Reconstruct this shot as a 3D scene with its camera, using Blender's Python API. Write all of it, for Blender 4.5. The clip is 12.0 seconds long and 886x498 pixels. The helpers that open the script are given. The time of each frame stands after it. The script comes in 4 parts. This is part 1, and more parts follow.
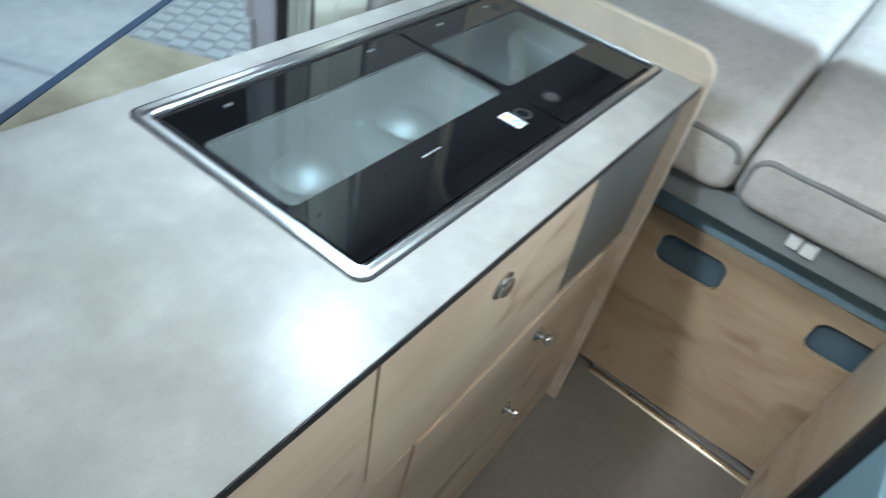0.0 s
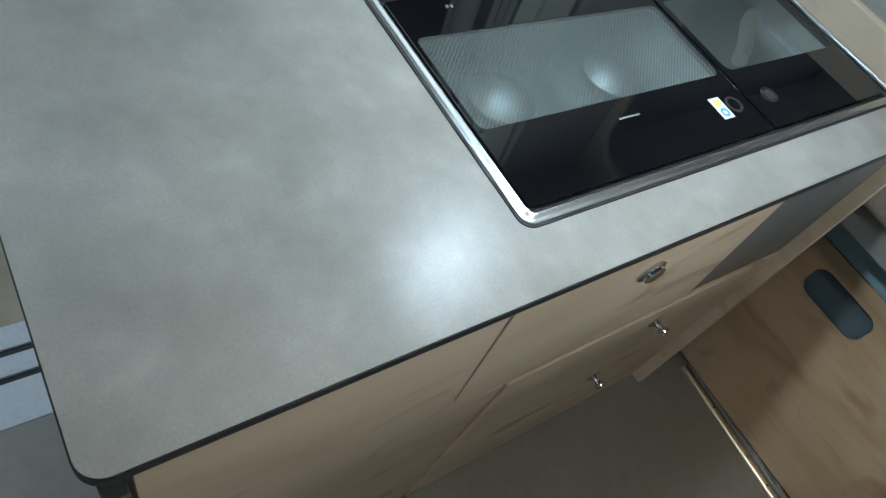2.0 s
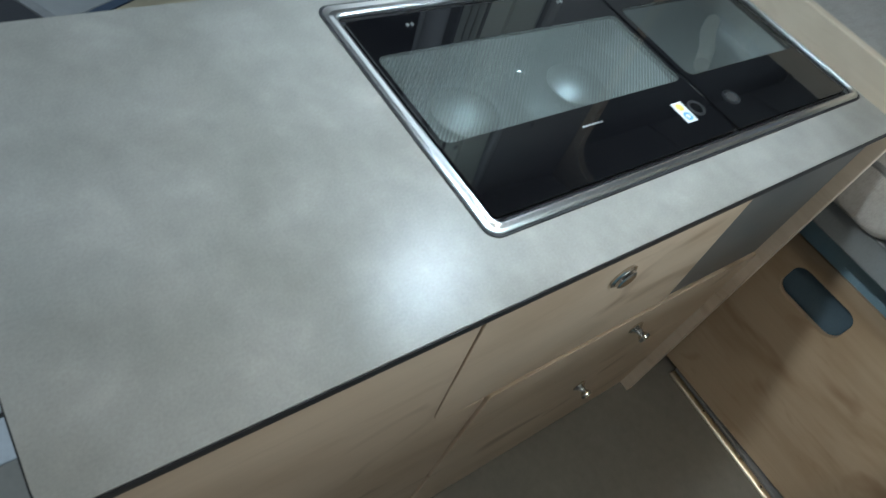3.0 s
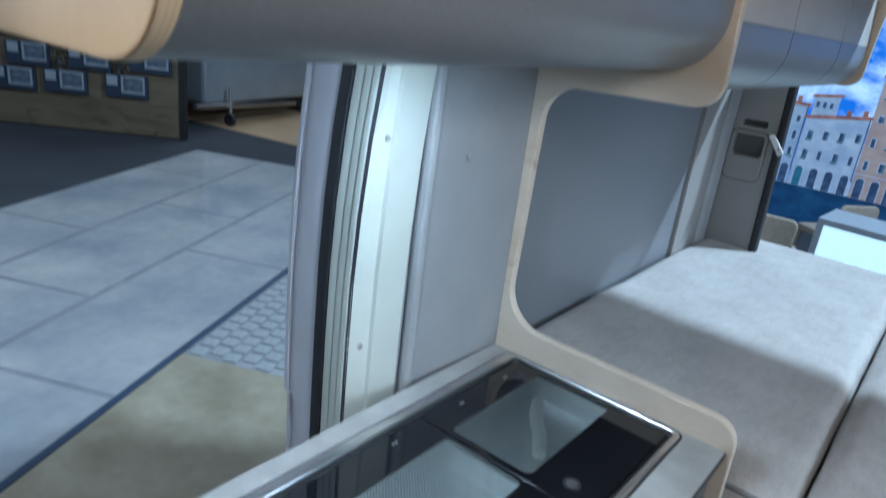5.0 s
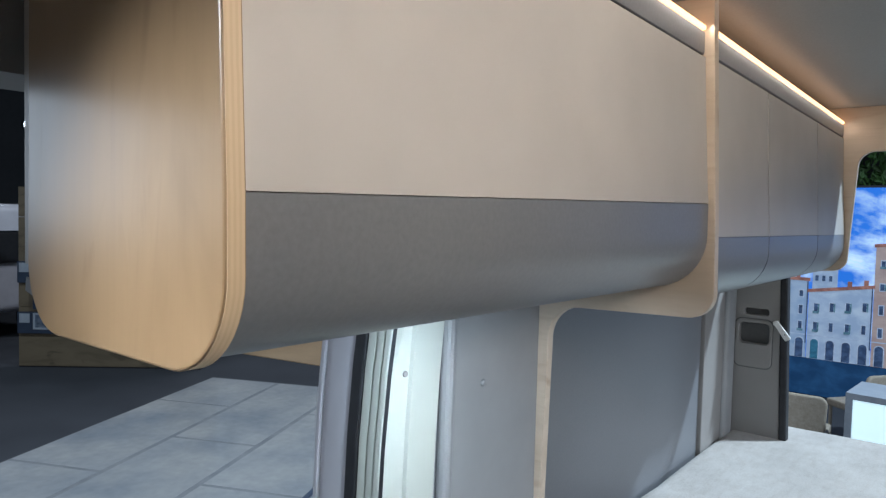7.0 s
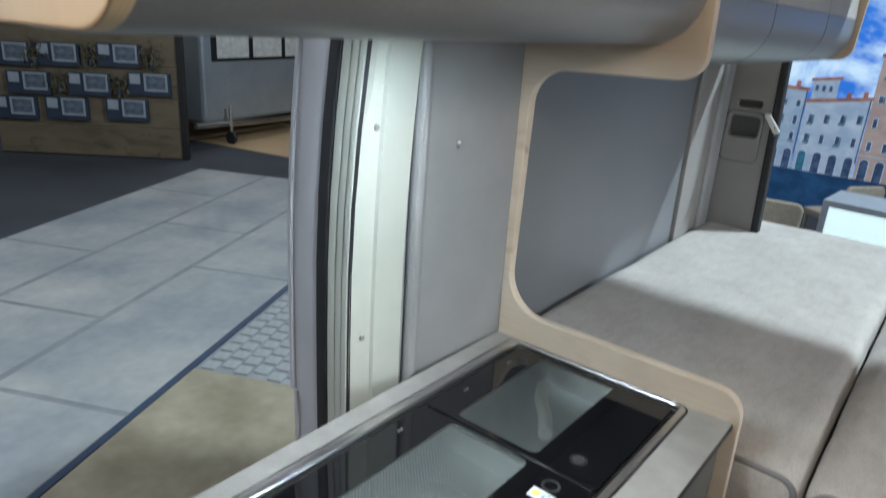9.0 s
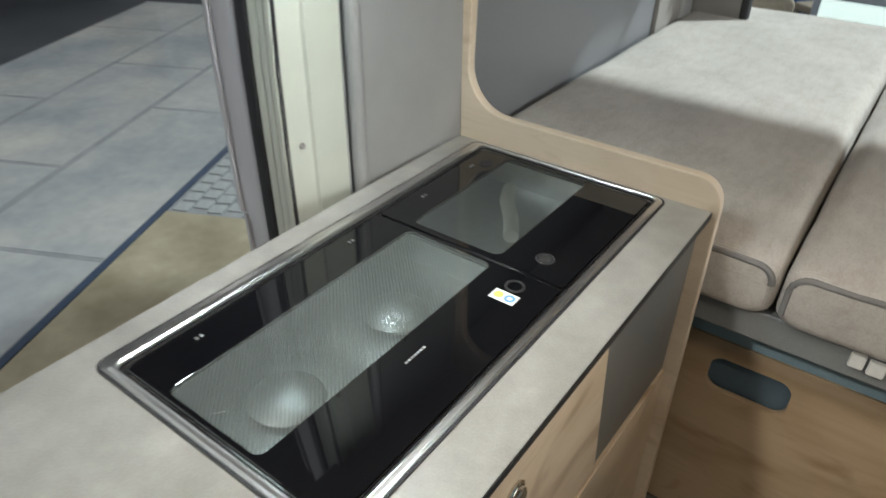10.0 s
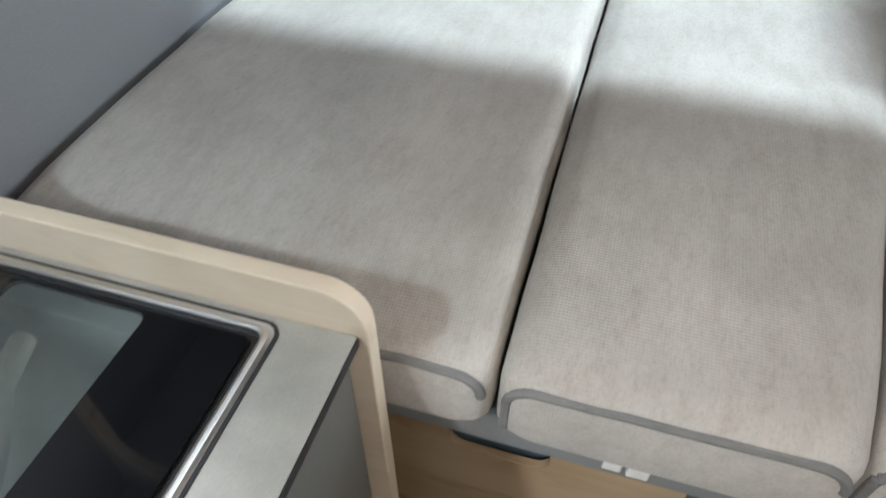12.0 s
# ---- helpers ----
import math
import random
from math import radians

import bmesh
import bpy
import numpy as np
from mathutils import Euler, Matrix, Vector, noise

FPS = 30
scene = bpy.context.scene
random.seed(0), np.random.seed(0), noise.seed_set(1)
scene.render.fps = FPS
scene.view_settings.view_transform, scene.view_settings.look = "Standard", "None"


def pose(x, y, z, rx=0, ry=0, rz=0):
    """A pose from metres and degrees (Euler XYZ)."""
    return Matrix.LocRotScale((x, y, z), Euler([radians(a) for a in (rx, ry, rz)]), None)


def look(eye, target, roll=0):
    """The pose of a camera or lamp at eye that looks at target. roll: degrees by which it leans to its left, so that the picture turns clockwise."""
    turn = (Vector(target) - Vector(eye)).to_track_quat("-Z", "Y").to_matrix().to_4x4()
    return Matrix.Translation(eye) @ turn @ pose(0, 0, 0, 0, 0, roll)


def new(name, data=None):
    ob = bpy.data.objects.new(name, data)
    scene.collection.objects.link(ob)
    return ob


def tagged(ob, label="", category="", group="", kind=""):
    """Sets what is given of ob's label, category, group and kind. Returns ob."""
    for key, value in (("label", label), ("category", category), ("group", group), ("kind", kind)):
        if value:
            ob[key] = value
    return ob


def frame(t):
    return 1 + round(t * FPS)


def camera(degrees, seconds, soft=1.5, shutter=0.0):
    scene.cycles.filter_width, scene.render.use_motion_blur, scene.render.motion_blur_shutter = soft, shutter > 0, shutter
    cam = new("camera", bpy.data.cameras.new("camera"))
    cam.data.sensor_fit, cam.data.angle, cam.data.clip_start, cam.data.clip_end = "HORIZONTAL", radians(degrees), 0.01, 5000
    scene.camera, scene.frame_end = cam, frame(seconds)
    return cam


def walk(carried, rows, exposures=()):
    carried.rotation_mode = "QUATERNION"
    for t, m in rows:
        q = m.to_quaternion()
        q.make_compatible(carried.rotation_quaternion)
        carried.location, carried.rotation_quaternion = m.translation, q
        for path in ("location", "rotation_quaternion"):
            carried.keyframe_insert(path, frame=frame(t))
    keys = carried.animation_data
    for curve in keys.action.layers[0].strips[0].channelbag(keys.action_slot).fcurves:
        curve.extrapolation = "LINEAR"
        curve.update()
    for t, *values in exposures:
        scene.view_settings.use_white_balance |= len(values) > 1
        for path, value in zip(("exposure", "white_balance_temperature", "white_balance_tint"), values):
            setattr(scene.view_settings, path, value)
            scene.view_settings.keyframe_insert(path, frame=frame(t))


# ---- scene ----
cam = camera(67.2, 12.0, 1.3, 0.4)
PATH = [
    (0, (0.213, 0.056, 1.402), (-0.488, 1.378, 0.075), 14.3),
    (0.5, (0.181, 0.029, 1.404), (-0.643, 1.072, -0.091), 19.5),
    (1, (0.161, 0.019, 1.392), (-0.594, 0.929, -0.221), 24.9),
    (1.5, (0.154, 0.019, 1.401), (-0.554, 0.969, -0.21), 27.6),
    (2, (0.16, 0.022, 1.406), (-0.594, 1.023, -0.154), 27.4),
    (2.5, (0.172, 0.028, 1.402), (-0.575, 1.024, -0.163), 26.5),
    (3, (0.178, 0.039, 1.411), (-0.605, 1.079, -0.107), 24.6),
    (3.2, (0.18, 0.044, 1.42), (-0.639, 1.136, -0.042), 24.0),
    (4.8, (0.182, 0.11, 1.571), (-0.898, 1.59, 0.77), 8.8),
    (5, (0.187, 0.109, 1.599), (-0.952, 1.606, 0.92), 7.1),
    (5.5, (0.194, 0.104, 1.632), (-1.019, 1.644, 1.235), 3.9),
    (6, (0.199, 0.094, 1.659), (-1.039, 1.651, 1.448), 1.9),
    (6.5, (0.196, 0.08, 1.668), (-1.072, 1.622, 1.553), 1.6),
    (6.7, (0.213, 0.065, 1.664), (-1.067, 1.599, 1.583), 1.2),
    (8.3, (0.213, 0.08, 1.635), (-0.989, 1.632, 1.25), 4.0),
    (8.5, (0.223, 0.087, 1.613), (-0.976, 1.623, 1.163), 3.9),
    (9, (0.219, 0.109, 1.568), (-0.945, 1.596, 0.908), 3.7),
    (9.5, (0.227, 0.138, 1.509), (-0.862, 1.533, 0.577), 1.6),
    (10, (0.208, 0.217, 1.464), (-0.772, 1.567, 0.361), 0.8),
    (10.5, (0.145, 0.401, 1.442), (-0.62, 1.717, 0.145), 2.7),
    (11, (0.15, 0.536, 1.43), (-0.434, 1.883, 0.071), 3.7),
    (11.5, (0.186, 0.77, 1.436), (-0.3, 2.087, 0.012), 1.0),
    (12, (0.199, 0.919, 1.433), (-0.211, 2.252, 0.0), -0.1),
]
EXPOSURES = [
    (0, 0.55, 5800, 2), (0.5, 0.10, 5950, 2), (1.0, -0.15, 6000, 2), (3.2, -0.15, 6000, 2),
    (4.8, -0.06, 5350, 6), (5.5, -0.04, 5450, 9), (6.5, -0.05, 5950, 12), (8.3, 0.0, 6150, 10),
    (9.5, -0.08, 6900, 10), (10.5, 0.06, 7500, 10), (11.0, 0.20, 7400, 10), (12.0, 0.38, 6600, 10),
]
walk(cam, [(t, look(e, a, r)) for t, e, a, r in PATH], EXPOSURES)

# ---- world, lamps, exposure ----
FZ = -0.07          # van floor
GZ = -0.60          # hall ground
TOP = 0.90          # worktop
CEIL = 2.06

world = bpy.data.worlds.new("hall_air")
scene.world = world
world.use_nodes = True
world.node_tree.nodes["Background"].inputs[0].default_value = (0.62, 0.72, 0.85, 1)
world.node_tree.nodes["Background"].inputs[1].default_value = 0.35


def area(name, m, sx, sy, watts, color):
    data = bpy.data.lights.new(name, "AREA")
    data.shape, data.size, data.size_y, data.energy, data.color = "RECTANGLE", sx, sy, watts, color
    ob = new(name, data)
    ob.matrix_world = m
    return ob


area("hall_lamp", look((-4.8, -1.6, 6.3), (-2.3, 1.3, -0.6)), 5, 5, 240, (0.80, 0.91, 1.0))
area("hall_lamp", look((-9.5, 8.0, 6.5), (-10.5, 7.5, -0.6)), 3, 3, 190, (0.86, 0.93, 1.0))
area("rear_hall_lamp", look((2.6, 5.9, 6.3), (0.0, 2.2, 0.85)), 0.6, 0.20, 800, (0.72, 0.89, 1.0))
# next three: unseen fill lamps added outside the front, door and side openings
area("front_fill_lamp", look((1.0, -6.5, 3.6), (0.2, -1.0, 1.2)), 3.5, 2.5, 100, (0.90, 0.95, 1.0))
area("door_fill_lamp", look((-9.0, -3.3, 2.3), (-0.3, 0.3, 1.5)), 3.2, 1.9, 60, (0.80, 0.91, 1.0))
area("side_fill_lamp", look((4.5, 1.55, 2.15), (0.0, 1.6, 1.1)), 4.0, 1.2, 145, (0.82, 0.92, 1.0))
area("led_lamp", look((-0.192, 0.80, 2.006), (0.45, 0.80, 1.2)), 0.94, 0.005, 0.5, (1.0, 0.84, 0.66))
area("led_lamp", look((-0.192, 1.98, 2.010), (0.45, 1.98, 1.2)), 1.34, 0.005, 0.5, (1.0, 0.84, 0.66))
# added fill for the fronts, placed at the unseen cabinet across the aisle
area("led_lamp", look((0.866, 0.78, 1.974), (-0.20, 0.80, 1.82)), 0.92, 0.01, 8.0, (1.0, 0.88, 0.74))
# added fill lamp, out of view, to brighten floor and fronts
area("unseen_ceiling_lamp", look((0.70, 0.38, 2.05), (0.42, 0.75, 0.2)), 0.25, 0.25, 10, (1.0, 0.92, 0.82))
# added narrow lamp, out of view, casting shadow edges on board and cushions
beam = area("unseen_ceiling_lamp", look((-0.36, -0.35, 2.05), (0.22, 1.45, 0.35)), 0.10, 0.10, 2.4, (0.92, 0.96, 1.0))
beam.data.spread = radians(52)
area("cabinet_spot_lamp", look((-0.355, 0.74, 1.5380), (-0.355, 0.74, 0.9)), 0.05, 0.05, 4.6, (0.72, 0.88, 1.0))

# ---- materials ----


def mat(name, color, rough=0.5, metal=0.0, spec=0.5):
    m = bpy.data.materials.new(name)
    m.use_nodes = True
    b = m.node_tree.nodes["Principled BSDF"]
    b.inputs["Base Color"].default_value = (*color, 1)
    b.inputs["Roughness"].default_value = rough
    b.inputs["Metallic"].default_value = metal
    b.inputs["Specular IOR Level"].default_value = spec
    return m


def node(m, kind, **kw):
    n = m.node_tree.nodes.new(kind)
    for k, v in kw.items():
        n.inputs[k].default_value = v
    return n


def coords(m, scale=(1, 1, 1), rot=(0, 0, 0)):
    c = m.node_tree.nodes.new("ShaderNodeTexCoord")
    mp = m.node_tree.nodes.new("ShaderNodeMapping")
    mp.inputs["Scale"].default_value = scale
    mp.inputs["Rotation"].default_value = rot
    m.node_tree.links.new(c.outputs["Object"], mp.inputs["Vector"])
    return mp.outputs["Vector"]


def noise_of(m, vec, scale, detail=4, rough=0.55, distort=0.0):
    n = node(m, "ShaderNodeTexNoise", Scale=scale, Detail=detail, Roughness=rough, Distortion=distort)
    m.node_tree.links.new(vec, n.inputs["Vector"])
    return n.outputs["Fac"]


def ramp(m, fac, stops):
    r = m.node_tree.nodes.new("ShaderNodeValToRGB")
    el = r.color_ramp.elements
    while len(el) < len(stops):
        el.new(0.5)
    for e, (p, c) in zip(el, stops):
        e.position, e.color = p, (*c, 1)
    m.node_tree.links.new(fac, r.inputs["Fac"])
    return r.outputs["Color"]


def mix(m, a, b, fac, mode="MIX"):
    x = m.node_tree.nodes.new("ShaderNodeMix")
    x.data_type, x.blend_type = "RGBA", mode
    for sock, val in ((x.inputs[0], fac), (x.inputs[6], a), (x.inputs[7], b)):
        if isinstance(val, (int, float)):
            sock.default_value = val
        elif isinstance(val, tuple):
            sock.default_value = (*val, 1)
        else:
            m.node_tree.links.new(val, sock)
    return x.outputs[2]


def bump(m, height, strength=0.3, distance=0.002):
    b = node(m, "ShaderNodeBump", Strength=strength, Distance=distance)
    m.node_tree.links.new(height, b.inputs["Height"])
    m.node_tree.links.new(b.outputs["Normal"], m.node_tree.nodes["Principled BSDF"].inputs["Normal"])


def set_in(m, name, out):
    m.node_tree.links.new(out, m.node_tree.nodes["Principled BSDF"].inputs[name])


def two_tone(name, a, b, scale, rough=0.5, fine=60, metal=0.0, spec=0.5, bstr=0.15, bdist=0.001, stretch=(1, 1, 1), rvar=0.08):
    """A surface mottled at two scales, with fine relief and uneven gloss."""
    m = mat(name, a, rough, metal, spec)
    v = coords(m, stretch)
    big, small = noise_of(m, v, scale, 5), noise_of(m, v, fine, 3)
    c = ramp(m, big, [(0.3, a), (0.7, b)])
    d = ramp(m, small, [(0.3, (0.9, 0.9, 0.9)), (0.7, (1.06, 1.06, 1.06))])
    set_in(m, "Base Color", mix(m, c, d, 0.7, "MULTIPLY"))
    rr = m.node_tree.nodes.new("ShaderNodeMapRange")
    rr.inputs[3].default_value, rr.inputs[4].default_value = max(0.02, rough - rvar), rough + rvar
    m.node_tree.links.new(big, rr.inputs[0])
    set_in(m, "Roughness", rr.outputs[0])
    bump(m, small, bstr, bdist)
    return m


def wood(name, light, dark, knot, axis, rough=0.38):
    """Pale hardwood veneer; axis is the way the grain runs: broad flame, fine fibres, short dark streaks and small knots."""
    m = mat(name, light, rough)

    def along(across, down):
        return coords(m, tuple(down if k == axis else across for k in "xyz"))

    flame = noise_of(m, along(3.2, 1.1), 1.7, 4, 0.55, 1.1)
    fibre = noise_of(m, along(95, 2.2), 1.0, 4, 0.65, 0.25)
    fleck = noise_of(m, along(38, 6.0), 1.0, 3, 0.6, 0.5)
    c = ramp(m, flame, [(0.30, dark), (0.46, tuple((2 * p + q) / 3 for p, q in zip(light, dark))), (0.58, light), (0.80, tuple(min(1, 1.08 * k) for k in light))])
    c = mix(m, c, ramp(m, fibre, [(0.28, (0.90, 0.88, 0.85)), (0.55, (1.0, 1.0, 1.0)), (0.75, (1.04, 1.04, 1.03))]), 0.5, "MULTIPLY")
    c = mix(m, c, ramp(m, fleck, [(0.28, (0.80, 0.74, 0.68)), (0.40, (1.0, 1.0, 1.0))]), 0.45, "MULTIPLY")
    spots = noise_of(m, along(7.5, 3.6), 1.15, 2, 0.5, 0.8)
    set_in(m, "Base Color", mix(m, c, knot, ramp(m, spots, [(0.625, (0, 0, 0)), (0.74, (0.70, 0.70, 0.70))])))
    rr = m.node_tree.nodes.new("ShaderNodeMapRange")
    rr.inputs[3].default_value, rr.inputs[4].default_value = rough - 0.06, rough + 0.08
    m.node_tree.links.new(fibre, rr.inputs[0])
    set_in(m, "Roughness", rr.outputs[0])
    bump(m, fibre, 0.08, 0.0005)
    return m


M = {}
M["laminate"] = two_tone("concrete_laminate", (0.28, 0.268, 0.248), (0.37, 0.356, 0.332), 6.5, 0.33, 24, bstr=0.05)
lam = M["laminate"]
ln = lam.node_tree.nodes["Principled BSDF"].inputs["Base Color"].links[0].from_socket
fl = ramp(lam, noise_of(lam, coords(lam), 13, 5, 0.6, 0.15), [(0.38, (0.925, 0.925, 0.92)), (0.60, (1.0, 1.0, 1.0)), (0.74, (1.10, 1.10, 1.09))])
gr = ramp(lam, noise_of(lam, coords(lam), 330, 2), [(0.3, (0.93, 0.93, 0.93)), (0.7, (1.05, 1.05, 1.05))])
set_in(lam, "Base Color", mix(lam, mix(lam, ln, fl, 1.0, "MULTIPLY"), gr, 1.0, "MULTIPLY"))
M["black_edge"] = two_tone("black_edging", (0.012, 0.012, 0.014), (0.02, 0.02, 0.022), 20, 0.45)
M["oak"] = wood("maple_veneer_flat", (0.62, 0.49, 0.36), (0.51, 0.385, 0.265), (0.28, 0.17, 0.09), "y")
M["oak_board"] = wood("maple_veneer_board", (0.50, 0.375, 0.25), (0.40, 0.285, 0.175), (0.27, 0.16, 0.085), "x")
# same maple, dimmed in its colour to offset the strong front light
M["oak_z"] = wood("maple_veneer_upright_dimmed", (0.37, 0.245, 0.13), (0.27, 0.17, 0.085), (0.17, 0.10, 0.05), "z", 0.30)
M["oak_x"] = wood("maple_veneer_cross", (0.66, 0.55, 0.43), (0.55, 0.44, 0.325), (0.36, 0.235, 0.14), "x")
ply = mat("plywood_edge", (0.7, 0.5, 0.3), 0.5)
wv = ply.node_tree.nodes.new("ShaderNodeTexWave")
wv.bands_direction = "Y"
wv.inputs["Scale"].default_value, wv.inputs["Distortion"].default_value = 75, 0.9
ply.node_tree.links.new(coords(ply), wv.inputs["Vector"])
set_in(ply, "Base Color", ramp(ply, wv.outputs["Fac"], [(0.2, (0.64, 0.475, 0.29)), (0.7, (0.69, 0.52, 0.325))]))
M["ply"] = ply
M["steel"] = two_tone("brushed_steel", (0.60, 0.59, 0.58), (0.68, 0.67, 0.66), 6, 0.30, 9, 1.0, bstr=0.0, rvar=0.04)
M["chrome"] = two_tone("polished_nickel", (0.60, 0.58, 0.55), (0.68, 0.66, 0.62), 12, 0.16, 120, 1.0, bstr=0.02)
M["tap"] = two_tone("satin_nickel_tap", (0.84, 0.79, 0.72), (0.90, 0.85, 0.78), 12, 0.48, 120, 1.0, bstr=0.02)
M["rubber"] = two_tone("black_rubber", (0.012, 0.012, 0.014), (0.022, 0.022, 0.025), 30, 0.6)
M["black_glass"] = two_tone("black_printed_glass", (0.004, 0.004, 0.005), (0.007, 0.007, 0.008), 9, 0.035, 200, bstr=0.0, rvar=0.012)
M["tray"] = two_tone("pressed_steel_tray", (0.60, 0.61, 0.61), (0.68, 0.69, 0.69), 4, 0.36, 60, 1.0, bstr=0.08)
M["drip"] = two_tone("satin_steel", (0.42, 0.43, 0.43), (0.49, 0.50, 0.50), 5, 0.44, 60, 1.0, bstr=0.02)

dot = mat("line_printed_glass", (0.5, 0.52, 0.52), 0.05)
bs = dot.node_tree.nodes["Principled BSDF"]
out = dot.node_tree.nodes["Material Output"]
wv = dot.node_tree.nodes.new("ShaderNodeTexWave")
wv.bands_direction = "DIAGONAL"
wv.inputs["Scale"].default_value = 95
dot.node_tree.links.new(coords(dot), wv.inputs["Vector"])
tr = node(dot, "ShaderNodeBsdfTransparent", Color=(0.76, 0.80, 0.79, 1))
mx = dot.node_tree.nodes.new("ShaderNodeMixShader")
ms = dot.node_tree.nodes.new("ShaderNodeMapRange")
ms.inputs[3].default_value, ms.inputs[4].default_value = 0.25, 0.52
dot.node_tree.links.new(wv.outputs["Fac"], ms.inputs[0])
dot.node_tree.links.new(ms.outputs[0], mx.inputs[0])
dot.node_tree.links.new(tr.outputs[0], mx.inputs[1])
dot.node_tree.links.new(bs.outputs[0], mx.inputs[2])
dot.node_tree.links.new(mx.outputs[0], out.inputs[0])
bs.inputs["Base Color"].default_value = (0.135, 0.148, 0.142, 1)
bs.inputs["Roughness"].default_value = 0.06
M["dot_glass"] = dot
veil = dot.copy()
veil.name = "smoked_glass"
vm = [n for n in veil.node_tree.nodes if n.type == "MIX_SHADER"][0]
veil.node_tree.links.remove(vm.inputs[0].links[0])
vm.inputs[0].default_value = 0.27
veil.node_tree.nodes["Principled BSDF"].inputs["Base Color"].default_value = (0.105, 0.112, 0.108, 1)
M["veil_glass"] = veil

M["slate"] = two_tone("slate_grey_laminate", (0.185, 0.19, 0.203), (0.215, 0.22, 0.23), 4, 0.34, 160, bstr=0.06, bdist=0.0005)
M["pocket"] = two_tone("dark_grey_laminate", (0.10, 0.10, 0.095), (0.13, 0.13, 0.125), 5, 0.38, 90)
M["cream_front"] = two_tone("warm_white_laminate", (0.53, 0.495, 0.455), (0.57, 0.535, 0.495), 2.2, 0.42, 5, bstr=0.0)
M["lining"] = two_tone("grey_wall_lining", (0.265, 0.263, 0.262), (0.30, 0.297, 0.294), 2.5, 0.55, 9, bstr=0.0)
M["dark_lining"] = two_tone("slate_wall_lining", (0.175, 0.181, 0.194), (0.198, 0.204, 0.217), 2.0, 0.42, 260, bstr=0.15)
M["cream_paint"] = two_tone("cream_body_paint", (0.49, 0.505, 0.44), (0.54, 0.555, 0.49), 1.6, 0.36, 5, bstr=0.0)
M["white_paint"] = two_tone("white_body_paint", (0.58, 0.565, 0.60), (0.63, 0.615, 0.65), 1.5, 0.30, 5, bstr=0.0)
M["trim"] = two_tone("taupe_plastic_trim", (0.24, 0.225, 0.215), (0.28, 0.265, 0.25), 3, 0.55, 300, bstr=0.25)
M["ceiling"] = two_tone("pale_grey_ceiling", (0.33, 0.345, 0.34), (0.37, 0.385, 0.38), 1.2, 0.6, 240)
M["vinyl"] = two_tone("taupe_vinyl_floor", (0.20, 0.185, 0.16), (0.245, 0.23, 0.20), 3, 0.42, 50, bstr=0.12)
M["brass"] = two_tone("warm_aluminium_strip", (0.80, 0.70, 0.52), (0.88, 0.78, 0.60), 9, 0.30, 120, 1.0, bstr=0.02)
M["sill"] = two_tone("painted_sill_plate", (0.50, 0.54, 0.60), (0.56, 0.60, 0.66), 5, 0.35, 80)
M["blue_felt"] = two_tone("blue_grey_felt", (0.22, 0.33, 0.39), (0.26, 0.385, 0.45), 6, 0.8, 300, bstr=0.4)
M["rail_blue"] = two_tone("grey_rail", (0.20, 0.208, 0.212), (0.235, 0.243, 0.246), 6, 0.6, 200, bstr=0.1)
# blue-grey felt with the shade under the bed mixed into its colour
M["slot_dark"] = two_tone("shaded_slate_felt", (0.075, 0.115, 0.145), (0.095, 0.14, 0.175), 8, 0.8, 300)
M["frame_grey"] = two_tone("grey_bed_frame", (0.20, 0.195, 0.19), (0.25, 0.245, 0.235), 7, 0.5, 120)
M["piping"] = two_tone("grey_piping", (0.16, 0.157, 0.154), (0.21, 0.205, 0.20), 30, 0.85, 400, bstr=0.5)
M["white_plastic"] = two_tone("white_plastic", (0.70, 0.69, 0.66), (0.76, 0.75, 0.72), 10, 0.4)
M["paper"] = two_tone("white_paper", (0.78, 0.79, 0.80), (0.84, 0.85, 0.86), 20, 0.5)
M["yellow"] = two_tone("yellow_print", (0.75, 0.6, 0.12), (0.8, 0.66, 0.2), 20, 0.5)
M["blue"] = two_tone("blue_print", (0.12, 0.36, 0.62), (0.2, 0.45, 0.7), 20, 0.5)

fab = mat("woven_beige_fabric", (0.5, 0.47, 0.43), 0.9, 0, 0.2)
v1 = coords(fab)
cl, sp = noise_of(fab, v1, 7, 5), noise_of(fab, coords(fab, (1, 0.55, 1)), 210, 3, 0.7)
c = ramp(fab, cl, [(0.3, (0.40, 0.37, 0.34)), (0.7, (0.49, 0.46, 0.425))])
s2 = ramp(fab, sp, [(0.30, (0.86, 0.83, 0.82)), (0.5, (1.0, 1.0, 1.0)), (0.72, (1.07, 1.07, 1.07))])
md = ramp(fab, noise_of(fab, coords(fab, (1, 0.35, 1)), 46, 4, 0.65), [(0.34, (0.925, 0.90, 0.885)), (0.52, (1.0, 1.0, 1.0)), (0.70, (1.05, 1.055, 1.06))])
set_in(fab, "Base Color", mix(fab, mix(fab, c, s2, 0.75, "MULTIPLY"), md, 1.0, "MULTIPLY"))
wx, wy = fab.node_tree.nodes.new("ShaderNodeTexWave"), fab.node_tree.nodes.new("ShaderNodeTexWave")
wx.bands_direction, wy.bands_direction = "X", "Y"
for w in (wx, wy):
    w.inputs["Scale"].default_value, w.inputs["Distortion"].default_value = 75, 1.2
    fab.node_tree.links.new(v1, w.inputs["Vector"])
bump(fab, mix(fab, wx.outputs["Color"], wy.outputs["Color"], 0.5), 0.35, 0.0010)
fab.node_tree.nodes["Principled BSDF"].inputs["Sheen Weight"].default_value = 0.2
M["fabric"] = fab


